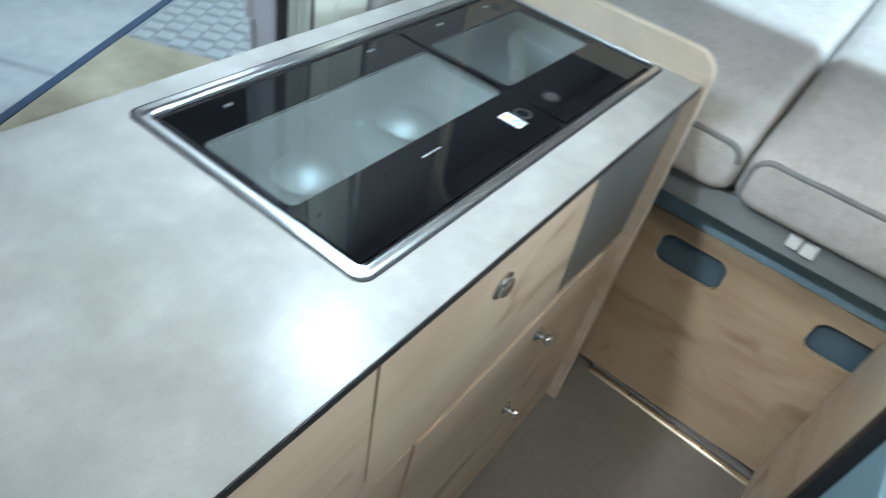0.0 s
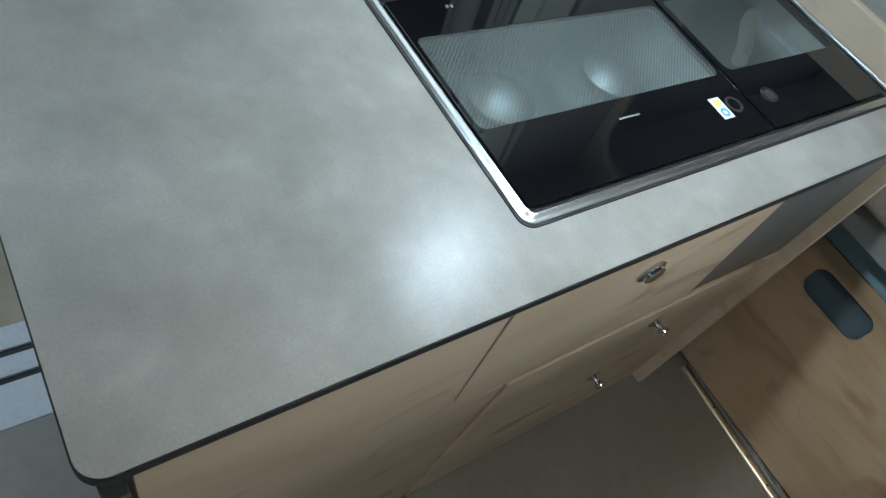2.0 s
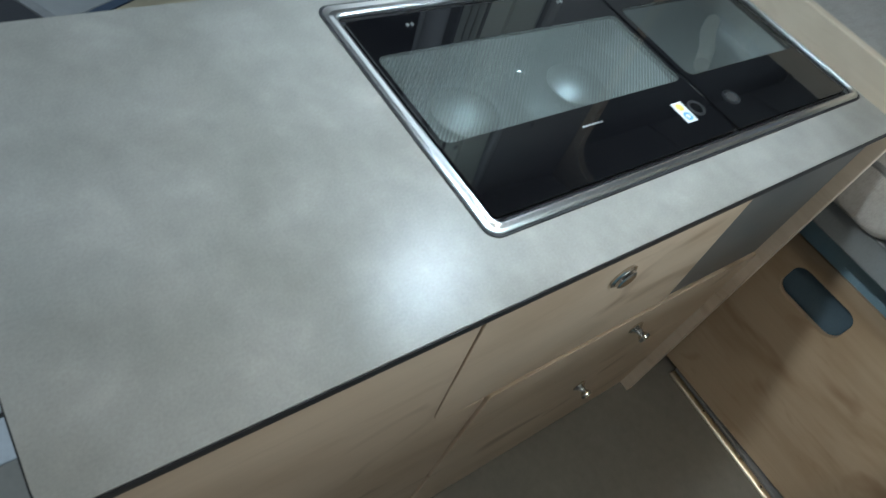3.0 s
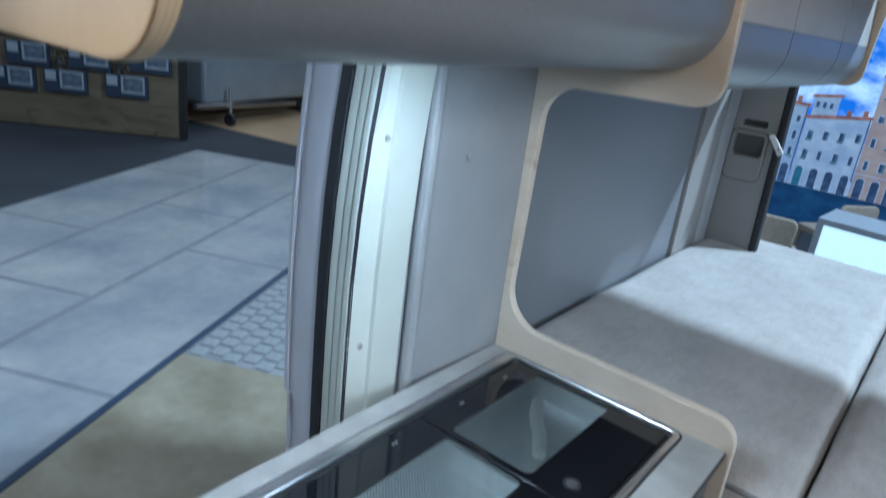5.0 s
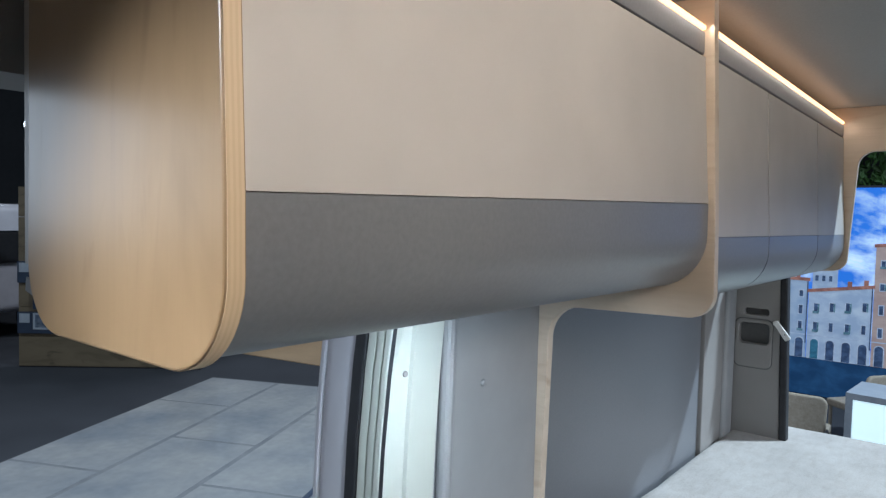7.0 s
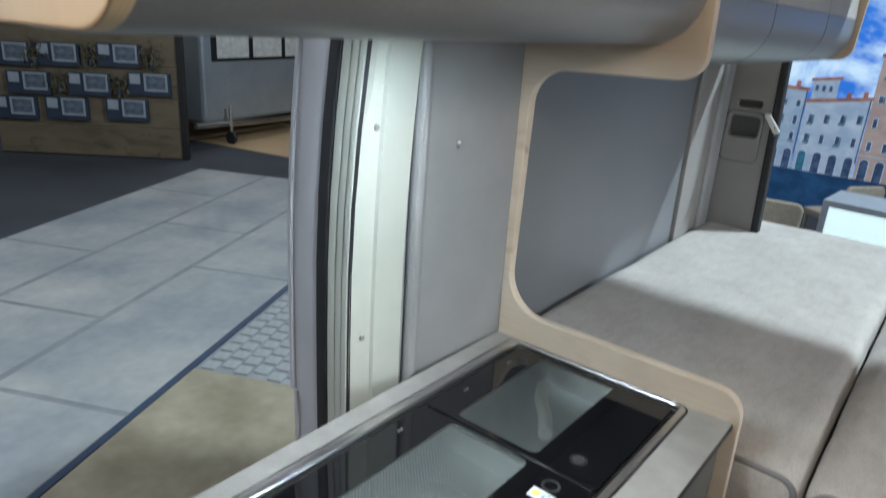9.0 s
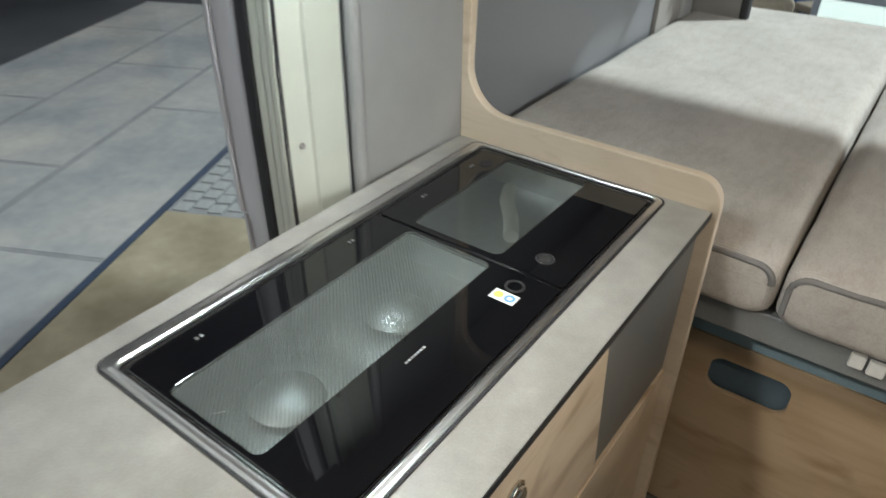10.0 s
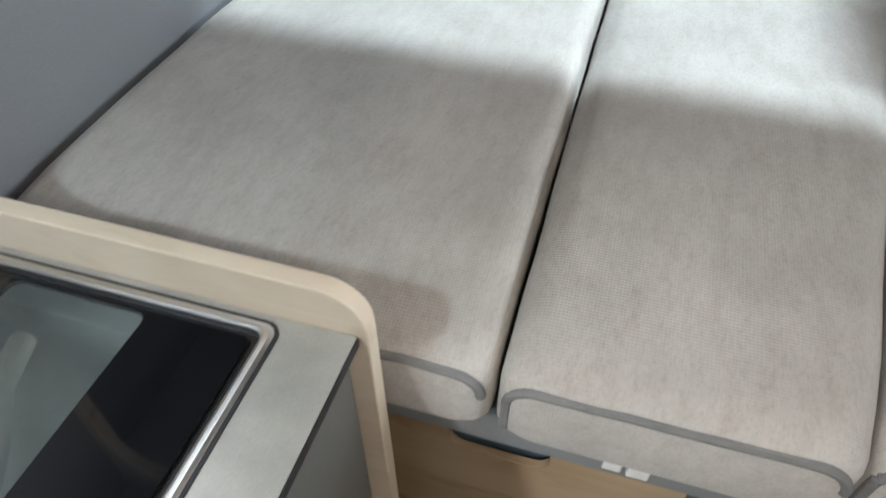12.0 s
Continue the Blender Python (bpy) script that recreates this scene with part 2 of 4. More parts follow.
def glow(name, color, strength):
    m = mat(name, color, 0.5)
    b = m.node_tree.nodes["Principled BSDF"]
    b.inputs["Emission Color"].default_value = (*color, 1)
    b.inputs["Emission Strength"].default_value = strength
    return m


M["led"] = glow("warm_led_diffuser", (1.0, 0.55, 0.28), 2.6)

# ---- mesh helpers ----


def to_mesh(name, bm, material):
    bmesh.ops.recalc_face_normals(bm, faces=bm.faces)
    me = bpy.data.meshes.new(name)
    bm.to_mesh(me)
    bm.free()
    for mm in (material if isinstance(material, (list, tuple)) else [material]):
        me.materials.append(mm)
    return me


def shade(me, angle=21):
    me.polygons.foreach_set("use_smooth", [True] * len(me.polygons))
    me.set_sharp_from_angle(angle=radians(angle))


def part(name, bm, material, parent=None, label="", smooth=True):
    me = to_mesh(name, bm, material)
    if smooth:
        shade(me)
    ob = new(name, me)
    if parent:
        ob.parent = parent
    if label:
        tagged(ob, label)
    return ob


def thing(name, label, category, group="", at=(0, 0, 0)):
    ob = new(name)
    ob.location = at
    return tagged(ob, label, category, group)


def setting(name, bm, material, label="", category=""):
    return tagged(part(name, bm, material), label, category, "", "structure")


def boxes(*spans, bev=0.0, seg=2):
    """Boxes from (x0, x1, y0, y1, z0, z1), in one bmesh, with softened edges."""
    bm = bmesh.new()
    for x0, x1, y0, y1, z0, z1 in spans:
        m = Matrix.LocRotScale(((x0 + x1) / 2, (y0 + y1) / 2, (z0 + z1) / 2), None, (abs(x1 - x0), abs(y1 - y0), abs(z1 - z0)))
        bmesh.ops.create_cube(bm, size=1, matrix=m)
    if bev:
        bmesh.ops.bevel(bm, geom=bm.edges[:], offset=bev, segments=seg, affect="EDGES", profile=0.5)
    return bm


def rounded(pts, seg=7):
    """Corners (a, b, radius) of an outline, rounded."""
    out_pts, n = [], len(pts)
    for i in range(n):
        a, b, r = pts[i]
        p = Vector((a, b))
        if r <= 0:
            out_pts.append((a, b))
            continue
        u = (Vector(pts[i - 1][:2]) - p).normalized()
        w = (Vector(pts[(i + 1) % n][:2]) - p).normalized()
        half = u.angle(w) / 2
        d = r / math.tan(half)
        c = p + (u + w).normalized() * (r / math.sin(half))
        s, e = p + u * d - c, p + w * d - c
        full = s.angle_signed(e)
        for k in range(seg + 1):
            q = s.copy()
            q.rotate(Matrix.Rotation(-full * k / seg, 2))
            out_pts.append(tuple(c + q))
    return out_pts


def rrect(a0, a1, b0, b1, r):
    return rounded([(a0, b0, r), (a1, b0, r), (a1, b1, r), (a0, b1, r)])


PLANES = {"xy": lambda a, b, c: (a, b, c), "xz": lambda a, b, c: (a, c, b), "yz": lambda a, b, c: (c, a, b)}


def plate(outline, c0, c1, plane="xy", holes=(), bev=0.0):
    """A flat plate with holes, of the given outline in a plane, from depth c0 to c1."""
    bm, put = bmesh.new(), PLANES[plane]
    edges = []
    for loop in (outline, *holes):
        vs = [bm.verts.new(put(a, b, c0)) for a, b in loop]
        edges += [bm.edges.new((vs[i], vs[(i + 1) % len(vs)])) for i in range(len(vs))]
    bmesh.ops.triangle_fill(bm, use_beauty=True, use_dissolve=False, edges=edges)
    faces = bm.faces[:]
    rim = [e for e in bm.edges if len(e.link_faces) == 1]
    made = bmesh.ops.extrude_face_region(bm, geom=faces)
    off = Vector(put(0, 0, c1)) - Vector(put(0, 0, c0))
    top = [g for g in made["geom"] if isinstance(g, bmesh.types.BMVert)]
    bmesh.ops.translate(bm, verts=top, vec=off)
    if bev:
        bmesh.ops.recalc_face_normals(bm, faces=bm.faces)
        sharp = [e for e in bm.edges if len(e.link_faces) == 2 and e.calc_face_angle(0) > 1.2
                 and abs(Vector(e.verts[0].co - e.verts[1].co).dot(off)) < 1e-7]
        bmesh.ops.bevel(bm, geom=sharp, offset=bev, segments=2, affect="EDGES", profile=0.5)
    return bm


def join(*bms):
    base = bms[0]
    for b in bms[1:]:
        tmp = bpy.data.meshes.new("tmp")
        b.to_mesh(tmp)
        b.free()
        base.from_mesh(tmp)
        bpy.data.meshes.remove(tmp)
    return base


def lathe(profile, center, axis="z", seg=28, caps=True):
    """A turned shape from (radius, height) pairs about an axis through center."""
    bm = bmesh.new()
    rings = []
    for r, h in profile:
        ring = []
        for k in range(seg):
            a = 2 * math.pi * k / seg
            p = (r * math.cos(a), r * math.sin(a), h)
            if axis == "x":
                p = (p[2], p[0], p[1])
            if axis == "y":
                p = (p[0], p[2], p[1])
            ring.append(bm.verts.new(Vector(p) + Vector(center)))
        rings.append(ring)
    for r0, r1 in zip(rings, rings[1:]):
        for k in range(seg):
            bm.faces.new((r0[k], r0[(k + 1) % seg], r1[(k + 1) % seg], r1[k]))
    for ring in ((rings[0], rings[-1]) if caps else ()):
        bm.faces.new(ring)
    bmesh.ops.remove_doubles(bm, verts=bm.verts, dist=1e-6)
    return bm


def tube(points, r, closed=False, seg=8):
    """A round tube along points."""
    bm, pts, rings = bmesh.new(), [Vector(p) for p in points], []
    n = len(pts)
    for i, p in enumerate(pts):
        a = pts[i - 1] if (i or closed) else p
        b = pts[(i + 1) % n] if (i < n - 1 or closed) else p
        d = (b - a).normalized()
        s = d.cross(Vector((0.31, 0.17, 0.93))).normalized()
        t = d.cross(s)
        rings.append([bm.verts.new(p + r * (math.cos(2 * math.pi * k / seg) * s + math.sin(2 * math.pi * k / seg) * t)) for k in range(seg)])
    for i in range(n if closed else n - 1):
        r0, r1 = rings[i], rings[(i + 1) % n]
        for k in range(seg):
            bm.faces.new((r0[k], r0[(k + 1) % seg], r1[(k + 1) % seg], r1[k]))
    if not closed:
        bm.faces.new(rings[0])
        bm.faces.new(rings[-1])
    return bm


def sweep(profile, y0, y1, thick, steps=1, rise=None):
    """A curved sheet: (x, z) profile carried along y, thickened inwards."""
    bm = bmesh.new()
    rows = []
    n = len(profile)
    inner = []
    for i, (x, z) in enumerate(profile):
        a, b = Vector(profile[max(i - 1, 0)]), Vector(profile[min(i + 1, n - 1)])
        d = (b - a).normalized()
        inner.append((x - d.y * thick, z + d.x * thick))
    loop = list(profile) + inner[::-1]
    for s in range(steps + 1):
        y = y0 + (y1 - y0) * s / steps
        lift = (rise or [0.0] * n)
        lift = list(lift) + list(lift)[::-1]
        rows.append([bm.verts.new((x, y, z + h * s / steps)) for (x, z), h in zip(loop, lift)])
    for r0, r1 in zip(rows, rows[1:]):
        for k in range(len(loop)):
            bm.faces.new((r0[k], r0[(k + 1) % len(loop)], r1[(k + 1) % len(loop)], r1[k]))
    for r in (rows[0], rows[-1]):
        for k in range(n - 1):
            bm.faces.new((r[k], r[k + 1], r[2 * n - 2 - k], r[2 * n - 1 - k]))
    return bm

# ---- van shell ----
setting("floor", boxes((-0.485, 1.2, -2.4, 3.1, FZ - 0.05, FZ)), M["vinyl"], "taupe vinyl van floor", "floor")
setting("ceiling", boxes((-0.75, 1.25, -2.4, 2.70, CEIL, CEIL + 0.05)), M["ceiling"], "pale grey van ceiling panel", "ceiling")
# unseen wall; its opening is added to let the side fill lamp in
setting("wall_right", boxes((1.15, 1.25, -2.4, 0.5, FZ, CEIL), (1.15, 1.25, 0.5, 2.7, FZ, 1.05), (1.15, 1.25, 0.5, 2.7, 1.68, CEIL), (1.15, 1.25, 2.7, 3.1, FZ, CEIL)), M["lining"], "grey lined van side wall", "wall")
setting("wall_front", boxes((-0.75, 1.15, -2.5, -2.4, FZ, 0.9), (-0.75, 1.15, -2.5, -2.4, 1.7, CEIL)), M["lining"], "grey front wall below the windscreen", "wall")
setting("wall_over_door", boxes((-0.72, -0.60, -1.25, 0.86, 1.80, CEIL), (-0.72, -0.60, -2.4, -1.25, FZ, CEIL)), M["lining"], "grey wall above the sliding door opening", "wall")

# side wall beside the worktop, from the door opening to the bed
setting("wall_side", boxes((-0.72, -0.597, 0.985, 2.95, GZ + 0.2, CEIL)), M["cream_paint"], "cream painted van body side", "wall")
side = thing("side_wall_panel", "light grey lined wall panel with a rolled edge", "wall panel")
tagged(side, kind="structure")
bm = bmesh.new()
grid = []
for i in range(9):
    z = 0.78 + 0.105 * i
    grid.append([bm.verts.new((-0.536 + 0.0155 * (k / 10) ** 1.4, 1.012 + 0.0265 * k, z)) for k in range(11)])
for lo, hi in zip(grid, grid[1:]):
    for k in range(10):
        bm.faces.new((lo[k], lo[k + 1], hi[k + 1], hi[k]))
made = bmesh.ops.extrude_face_region(bm, geom=bm.faces[:])
for v in made["geom"]:
    if isinstance(v, bmesh.types.BMVert):
        v.co.x = -0.590
part("panel", bm, M["lining"], side)
part("rolled_edge", tube([(-0.546, 1.002, 0.78), (-0.546, 1.002, 1.2), (-0.541, 1.002, 1.62)], 0.014, seg=14), M["lining"], side)
part("rolled_edge", tube([(-0.564, 0.984, 0.78), (-0.564, 0.984, 1.2), (-0.552, 0.984, 1.62)], 0.008, seg=12), M["lining"], side)
part("button", lathe([(0.0, 0.0), (0.007, 0.0), (0.007, 0.002), (0.004, 0.005), (0.0, 0.0055)], (-0.5320, 1.095, 1.343), "x", 16), M["lining"], side)


def bowed(outline, z0, z1, bow=1.0, steps=14):
    """An upright of constant plan whose body line leans inwards with height, as a van side does."""
    bm, rings = bmesh.new(), []
    for k in range(steps + 1):
        z = z0 + (z1 - z0) * k / steps
        lean = bow * (0.17 if z > 1.05 else 0.03) * (z - 1.05) ** 2
        rings.append([bm.verts.new((x + lean, y, z)) for x, y in outline])
    n = len(outline)
    for lo, hi in zip(rings, rings[1:]):
        for k in range(n):
            bm.faces.new((lo[k], lo[(k + 1) % n], hi[(k + 1) % n], hi[k]))
    bm.faces.new(rings[0])
    bm.faces.new(rings[-1])
    return bm


post = thing("door_post", "cream painted door post with small screws", "door post")
tagged(post, kind="structure")
part("face", bowed([(-0.592, 0.8785), (-0.588, 0.8765), (-0.5725, 0.915), (-0.5650, 0.917), (-0.556, 0.981), (-0.595, 0.983)], FZ, 1.62, 0.6), M["cream_paint"], post)
# black strip stands in for the shadow between post face and ribs
part("shadow_gap", bowed([(-0.600, 0.8800), (-0.5912, 0.8742), (-0.5862, 0.8785), (-0.600, 0.890)], FZ, 1.78), M["rubber"], post, "black strip drawn for the shadow gap")
for z, y, x in ((1.386, 0.907, -0.5625), (0.995, 0.898, -0.5770)):
    part("screw", lathe([(0.0, 0.0), (0.006, 0.0), (0.005, 0.003), (0.0, 0.004)], (x, y, z), "x", 12), M["trim"], post, "small grey screw")
RIBS = [((-0.5910, 0.8722), (-0.6100, 0.8762), 0.004), ((-0.6115, 0.8792), (-0.6370, 0.8845), 0.005), ((-0.6385, 0.8875), (-0.6650, 0.8900), 0.005)]
for (xa, ya), (xb, yb), rr0 in RIBS:
    part("rib", bowed(rounded([(xa, ya, rr0), (xa, ya + 0.025, 0), (xb, yb + 0.025, 0), (xb, yb, rr0)], 4), FZ, 1.78), M["cream_paint"], post)
part("seal", bowed(rounded([(-0.6660, 0.8860, 0.006), (-0.6660, 0.915, 0), (-0.7010, 0.920, 0), (-0.7010, 0.8930, 0.006)], 4), FZ, 1.78), M["rubber"], post, "black rubber door seal")


def pillar_plan(dx):
    """Plan of the pressed outer pillar, with a shallow channel near its outer edge."""
    return rounded([(-0.701, 0.898, 0.004), (-0.701, 0.955, 0), (-0.834 + dx, 0.975, 0), (-0.834 + dx, 0.931, 0.006), (-0.818 + dx, 0.926, 0.003), (-0.812 + dx, 0.931, 0.003), (-0.790 + dx, 0.925, 0.003), (-0.785 + dx, 0.917, 0.004)], 4)


part("outer_pillar", bowed(pillar_plan(0.0), 0.772, 1.78), M["white_paint"], post, "white painted outer pillar")
part("lower_pillar", bowed(pillar_plan(0.012), FZ - 0.1, 0.772), M["white_paint"], post, "white painted outer pillar")

sill = thing("door_sill", "painted metal door sill with dark grooves", "door sill")
tagged(sill, kind="structure")
part("tread", boxes((-0.580, -0.482, -1.25, 0.80, FZ - 0.05, FZ + 0.002), bev=0.003), M["sill"], sill)
part("tread", boxes((-0.643, -0.596, -1.25, 0.80, FZ - 0.05, FZ - 0.002), bev=0.003), M["sill"], sill)
part("tread", boxes((-0.715, -0.659, -1.25, 0.80, FZ - 0.05, FZ - 0.004), bev=0.003), M["sill"], sill)
part("groove", boxes((-0.70, -0.50, -1.25, 0.80, FZ - 0.06, FZ - 0.010)), M["rubber"], sill, "black rubber groove")
setting("van_skirt", boxes((-0.72, -0.66, -2.4, 0.80, GZ + 0.2, FZ - 0.055)), M["white_paint"], "white painted van body below the sill", "van body")

# wall behind the bed
setting("wall_bed", boxes((-0.590, -0.576, 1.297, 2.469, 0.5, CEIL), bev=0.003), M["dark_lining"], "slate grey lined wall beside the bed", "wall")
setting("rear_column", boxes((-0.59, -0.562, 2.47, 2.684, 0.5, CEIL), bev=0.004), M["trim"], "taupe trim column beside the rear door", "trim")
setting("rear_column_edge", boxes((-0.60, -0.548, 2.685, 2.790, 0.5, CEIL), bev=0.018, seg=4), M["lining"], "pale grey rounded trim edge", "trim")
rp = thing("rear_pillar_trim", "taupe plastic pillar trim with a recessed hatch", "pillar trim")
tagged(rp, kind="structure")
part("trim_panel", plate([(-0.56, 0.5), (-0.37, 0.5), (-0.405, 1.62), (-0.56, 1.62)], 2.80, 2.83, "xz",
     holes=[rrect(-0.540, -0.431, 1.203, 1.284, 0.016), rrect(-0.525, -0.435, 1.314, 1.340, 0.010)], bev=0.002), M["trim"], rp)
part("hatch_frame", plate(rrect(-0.553, -0.420, 1.112, 1.298, 0.024), 2.794, 2.803, "xz", holes=[rrect(-0.540, -0.431, 1.203, 1.284, 0.016)], bev=0.003), M["trim"], rp)
part("hatch_gap", plate(rrect(-0.5565, -0.4165, 1.1085, 1.3015, 0.026), 2.7975, 2.7995, "xz", holes=[rrect(-0.552, -0.421, 1.113, 1.297, 0.023)]), M["pocket"], rp, "dark shadow gap")
part("hatch_back", boxes((-0.556, -0.41, 2.83, 2.87, 1.19, 1.36)), M["pocket"], rp, "dark recess")
part("hinge_arm", join(plate(rounded([(-0.412, 1.292, 0.004), (-0.398, 1.300, 0.004), (-0.352, 1.242, 0.006), (-0.368, 1.228, 0.006)], 3), 2.772, 2.786, "xz", holes=[rrect(-0.378, -0.370, 1.250, 1.258, 0.003)]), boxes((-0.414, -0.398, 2.770, 2.80, 1.286, 1.302), bev=0.003)), M["white_plastic"], rp, "white metal hinge arm")
part("rear_seal", plate([(-0.372, 0.5), (-0.345, 0.5), (-0.38, 1.62), (-0.407, 1.62)], 2.795, 2.84, "xz", bev=0.006), M["rubber"], rp, "black rubber rear door seal")
setting("wall_rear", boxes((-0.75, -0.47, 2.84, 3.1, GZ + 0.2, CEIL), (1.0, 1.25, 2.84, 3.1, GZ + 0.2, CEIL), (-0.47, 1.0, 2.9, 3.1, GZ + 0.2, 0.55)), M["white_paint"], "van rear wall around the open rear doors", "wall")

# ---- kitchen block ----
block = thing("kitchen_block", "maple veneer kitchen block with flush fronts", "kitchen unit")
part("carcass", boxes((-0.495, -0.024, 0.03, 1.274, FZ, 0.740), (-0.495, -0.480, 0.03, 1.274, 0.740, 0.884), (-0.040, -0.024, 0.03, 1.274, 0.740, 0.884), (-0.480, -0.040, 0.03, 0.05, 0.740, 0.884)), M["oak"], block)
part("end_panel", boxes((-0.495, -0.008, 0.014, 0.030, FZ, 0.822), bev=0.002), M["pocket"], block, "dark grey end panel")
part("end_rail", boxes((-0.495, -0.006, 0.010, 0.030, 0.825, 0.884), bev=0.003), M["black_edge"], block, "black rail under the worktop")
front_l = rounded([(0.034, FZ + 0.004, 0), (0.536, FZ + 0.004, 0), (0.536, 0.548, 0.006), (0.46, 0.556, 0.02), (0.426, 0.595, 0.04), (0.403, 0.884, 0), (0.034, 0.884, 0)])
part("door", plate(front_l, -0.024, -0.010, "yz", bev=0.0015), M["oak"], block)
up = rounded([(0.4065, 0.884, 0), (0.4295, 0.560, 0.045), (0.95, 0.560, 0), (0.90, 0.884, 0)])
drawer = part("drawer", plate(up, -0.024, -0.009, "yz", bev=0.0015), M["oak"], block)
pk = rounded([(0.952, 0.560, 0), (1.272, 0.535, 0), (1.272, 0.884, 0), (0.902, 0.884, 0)])
part("grey_panel", plate(pk, -0.024, -0.013, "yz"), M["pocket"], block, "dark grey laminate panel")
low = rounded([(0.5395, FZ + 0.004, 0), (1.272, FZ + 0.004, 0), (1.272, 0.533, 0), (1.0, 0.553, 0.1), (0.5395, 0.553, 0.008)])
lower = part("drawer", plate(low, -0.024, -0.0055, "yz", bev=0.002), M["oak"], block)


def knob(x, y, z, parent):
    prof = [(0.0, 0.0), (0.016, 0.0), (0.017, 0.002), (0.012, 0.005), (0.007, 0.009), (0.006, 0.015), (0.010, 0.020), (0.0125, 0.024), (0.0115, 0.028), (0.0, 0.030)]
    return part("knob", lathe(prof, (x, y, z), "x", 24), M["chrome"], parent, "turned nickel knob")


part("push_lock", lathe([(0.0, 0.0), (0.021, 0.0), (0.022, 0.003), (0.018, 0.005), (0.0165, 0.004), (0.016, 0.009), (0.013, 0.011), (0.0, 0.0115)], (-0.009, 0.661, 0.801), "x", 32), M["chrome"], drawer, "round nickel push lock")
knob(-0.0055, 0.918, 0.490, lower)
knob(-0.0055, 0.918, 0.246, lower)

worktop = thing("worktop", "grey concrete-look worktop with black edging", "worktop")
cut = rrect(-0.455, -0.084, 0.456, 1.252, 0.01)
otl = rounded([(-0.516, 0.0, 0.02), (0.0, 0.0, 0.022), (0.002, 1.274, 0), (-0.5195, 1.274, 0), (-0.5225, 0.90, 0)])
part("slab", plate(otl, 0.8860, 0.8985, "xy", holes=[cut]), M["black_edge"], worktop, "black edging")
ot2 = rounded([(-0.5145, 0.0015, 0.02), (-0.0015, 0.0015, 0.021), (0.0005, 1.2735, 0), (-0.5190, 1.2735, 0), (-0.5215, 0.90, 0)])
part("top_sheet", plate(ot2, 0.8985, TOP, "xy", holes=[cut]), M["laminate"], worktop, "mottled grey laminate")

# ---- hob and sink unit ----
hob = thing("hob_sink_unit", "steel hob and sink unit with closed black glass lids", "hob")
outer, inner = rrect(-0.474, -0.0765, 0.4475, 1.262, 0.016), rrect(-0.4465, -0.0890, 0.4600, 1.2490, 0.011)
part("gasket", plate(rrect(-0.4765, -0.0730, 0.4440, 1.2655, 0.018), TOP, TOP + 0.002, "xy", holes=[inner]), M["rubber"], hob, "black gasket")


def rim(o_loop, i_loop):
    bm = bmesh.new()
    n = len(o_loop)
    levels = [(0.0, 0.001), (0.05, 0.0030), (0.40, 0.0034), (0.52, 0.0050), (0.66, 0.0066), (0.80, 0.0068), (0.93, 0.0050), (1.0, -0.012)]
    rings = [[bm.verts.new((o[0] + (i[0] - o[0]) * f, o[1] + (i[1] - o[1]) * f, TOP + h)) for o, i in zip(o_loop, i_loop)] for f, h in levels]
    for a, b in zip(rings, rings[1:]):
        for k in range(n):
            bm.faces.new((a[k], a[(k + 1) % n], b[(k + 1) % n], b[k]))
    return bm


part("inner_seal", plate(rrect(-0.4468, -0.0887, 0.4597, 1.2493, 0.011), TOP - 0.010, TOP - 0.004, "xy", holes=[rrect(-0.4385, -0.0970, 0.4655, 1.2425, 0.008)]), M["rubber"], hob, "black inner seal")
part("rim", rim(outer, inner), M["steel"], hob)
tray = boxes((-0.438, -0.097, 0.467, 1.242, TOP - 0.060, TOP - 0.056), (-0.441, -0.438, 0.464, 1.244, TOP - 0.06, TOP - 0.01), (-0.097, -0.094, 0.464, 1.244, TOP - 0.06, TOP - 0.01),
             (-0.441, -0.094, 0.464, 0.467, TOP - 0.06, TOP - 0.01), (-0.441, -0.094, 1.241, 1.244, TOP - 0.06, TOP - 0.01), (-0.441, -0.094, 0.920, 0.930, TOP - 0.06, TOP - 0.012))
part("tray", tray, M["tray"], hob)
for by in (0.575, 0.785):
    part("drip_bowl", lathe([(0.0, 0.004), (0.060, 0.0042), (0.078, 0.0032), (0.092, 0.0014), (0.104, 0.0006)], (-0.285, by, TOP - 0.056), "z", 48, False), M["tray"], hob, "pressed steel drip bowl")
    b = part("burner", lathe([(0.0, 0.0135), (0.012, 0.0130), (0.022, 0.0112), (0.032, 0.0080), (0.041, 0.0038), (0.047, -0.0002), (0.048, -0.003), (0.034, -0.005), (0.034, -0.012)], (-0.285, by, TOP - 0.040), "z", 40, False), M["drip"], hob, "domed steel gas burner")
    for k in range(4):
        a = math.pi / 4 + k * math.pi / 2
        part("pan_support", tube([(-0.285 + q * math.cos(a), by + q * math.sin(a), TOP - 0.0535) for q in (0.052, 0.075, 0.092)], 0.0015), M["tray"], b)
bowl = lathe([(0.125, 0.0), (0.118, -0.006), (0.108, -0.05), (0.08, -0.075), (0.0, -0.080)], (-0.29, 1.09, TOP - 0.052), "z", 40)
part("sink_bowl", bowl, M["tray"], hob, "pressed steel sink bowl")
part("tap", tube([(-0.345, 1.19, TOP - 0.034), (-0.315, 1.13, TOP - 0.022), (-0.275, 1.08, TOP - 0.022), (-0.248, 1.035, TOP - 0.024)], 0.013, seg=16), M["tap"], hob, "folded nickel tap")


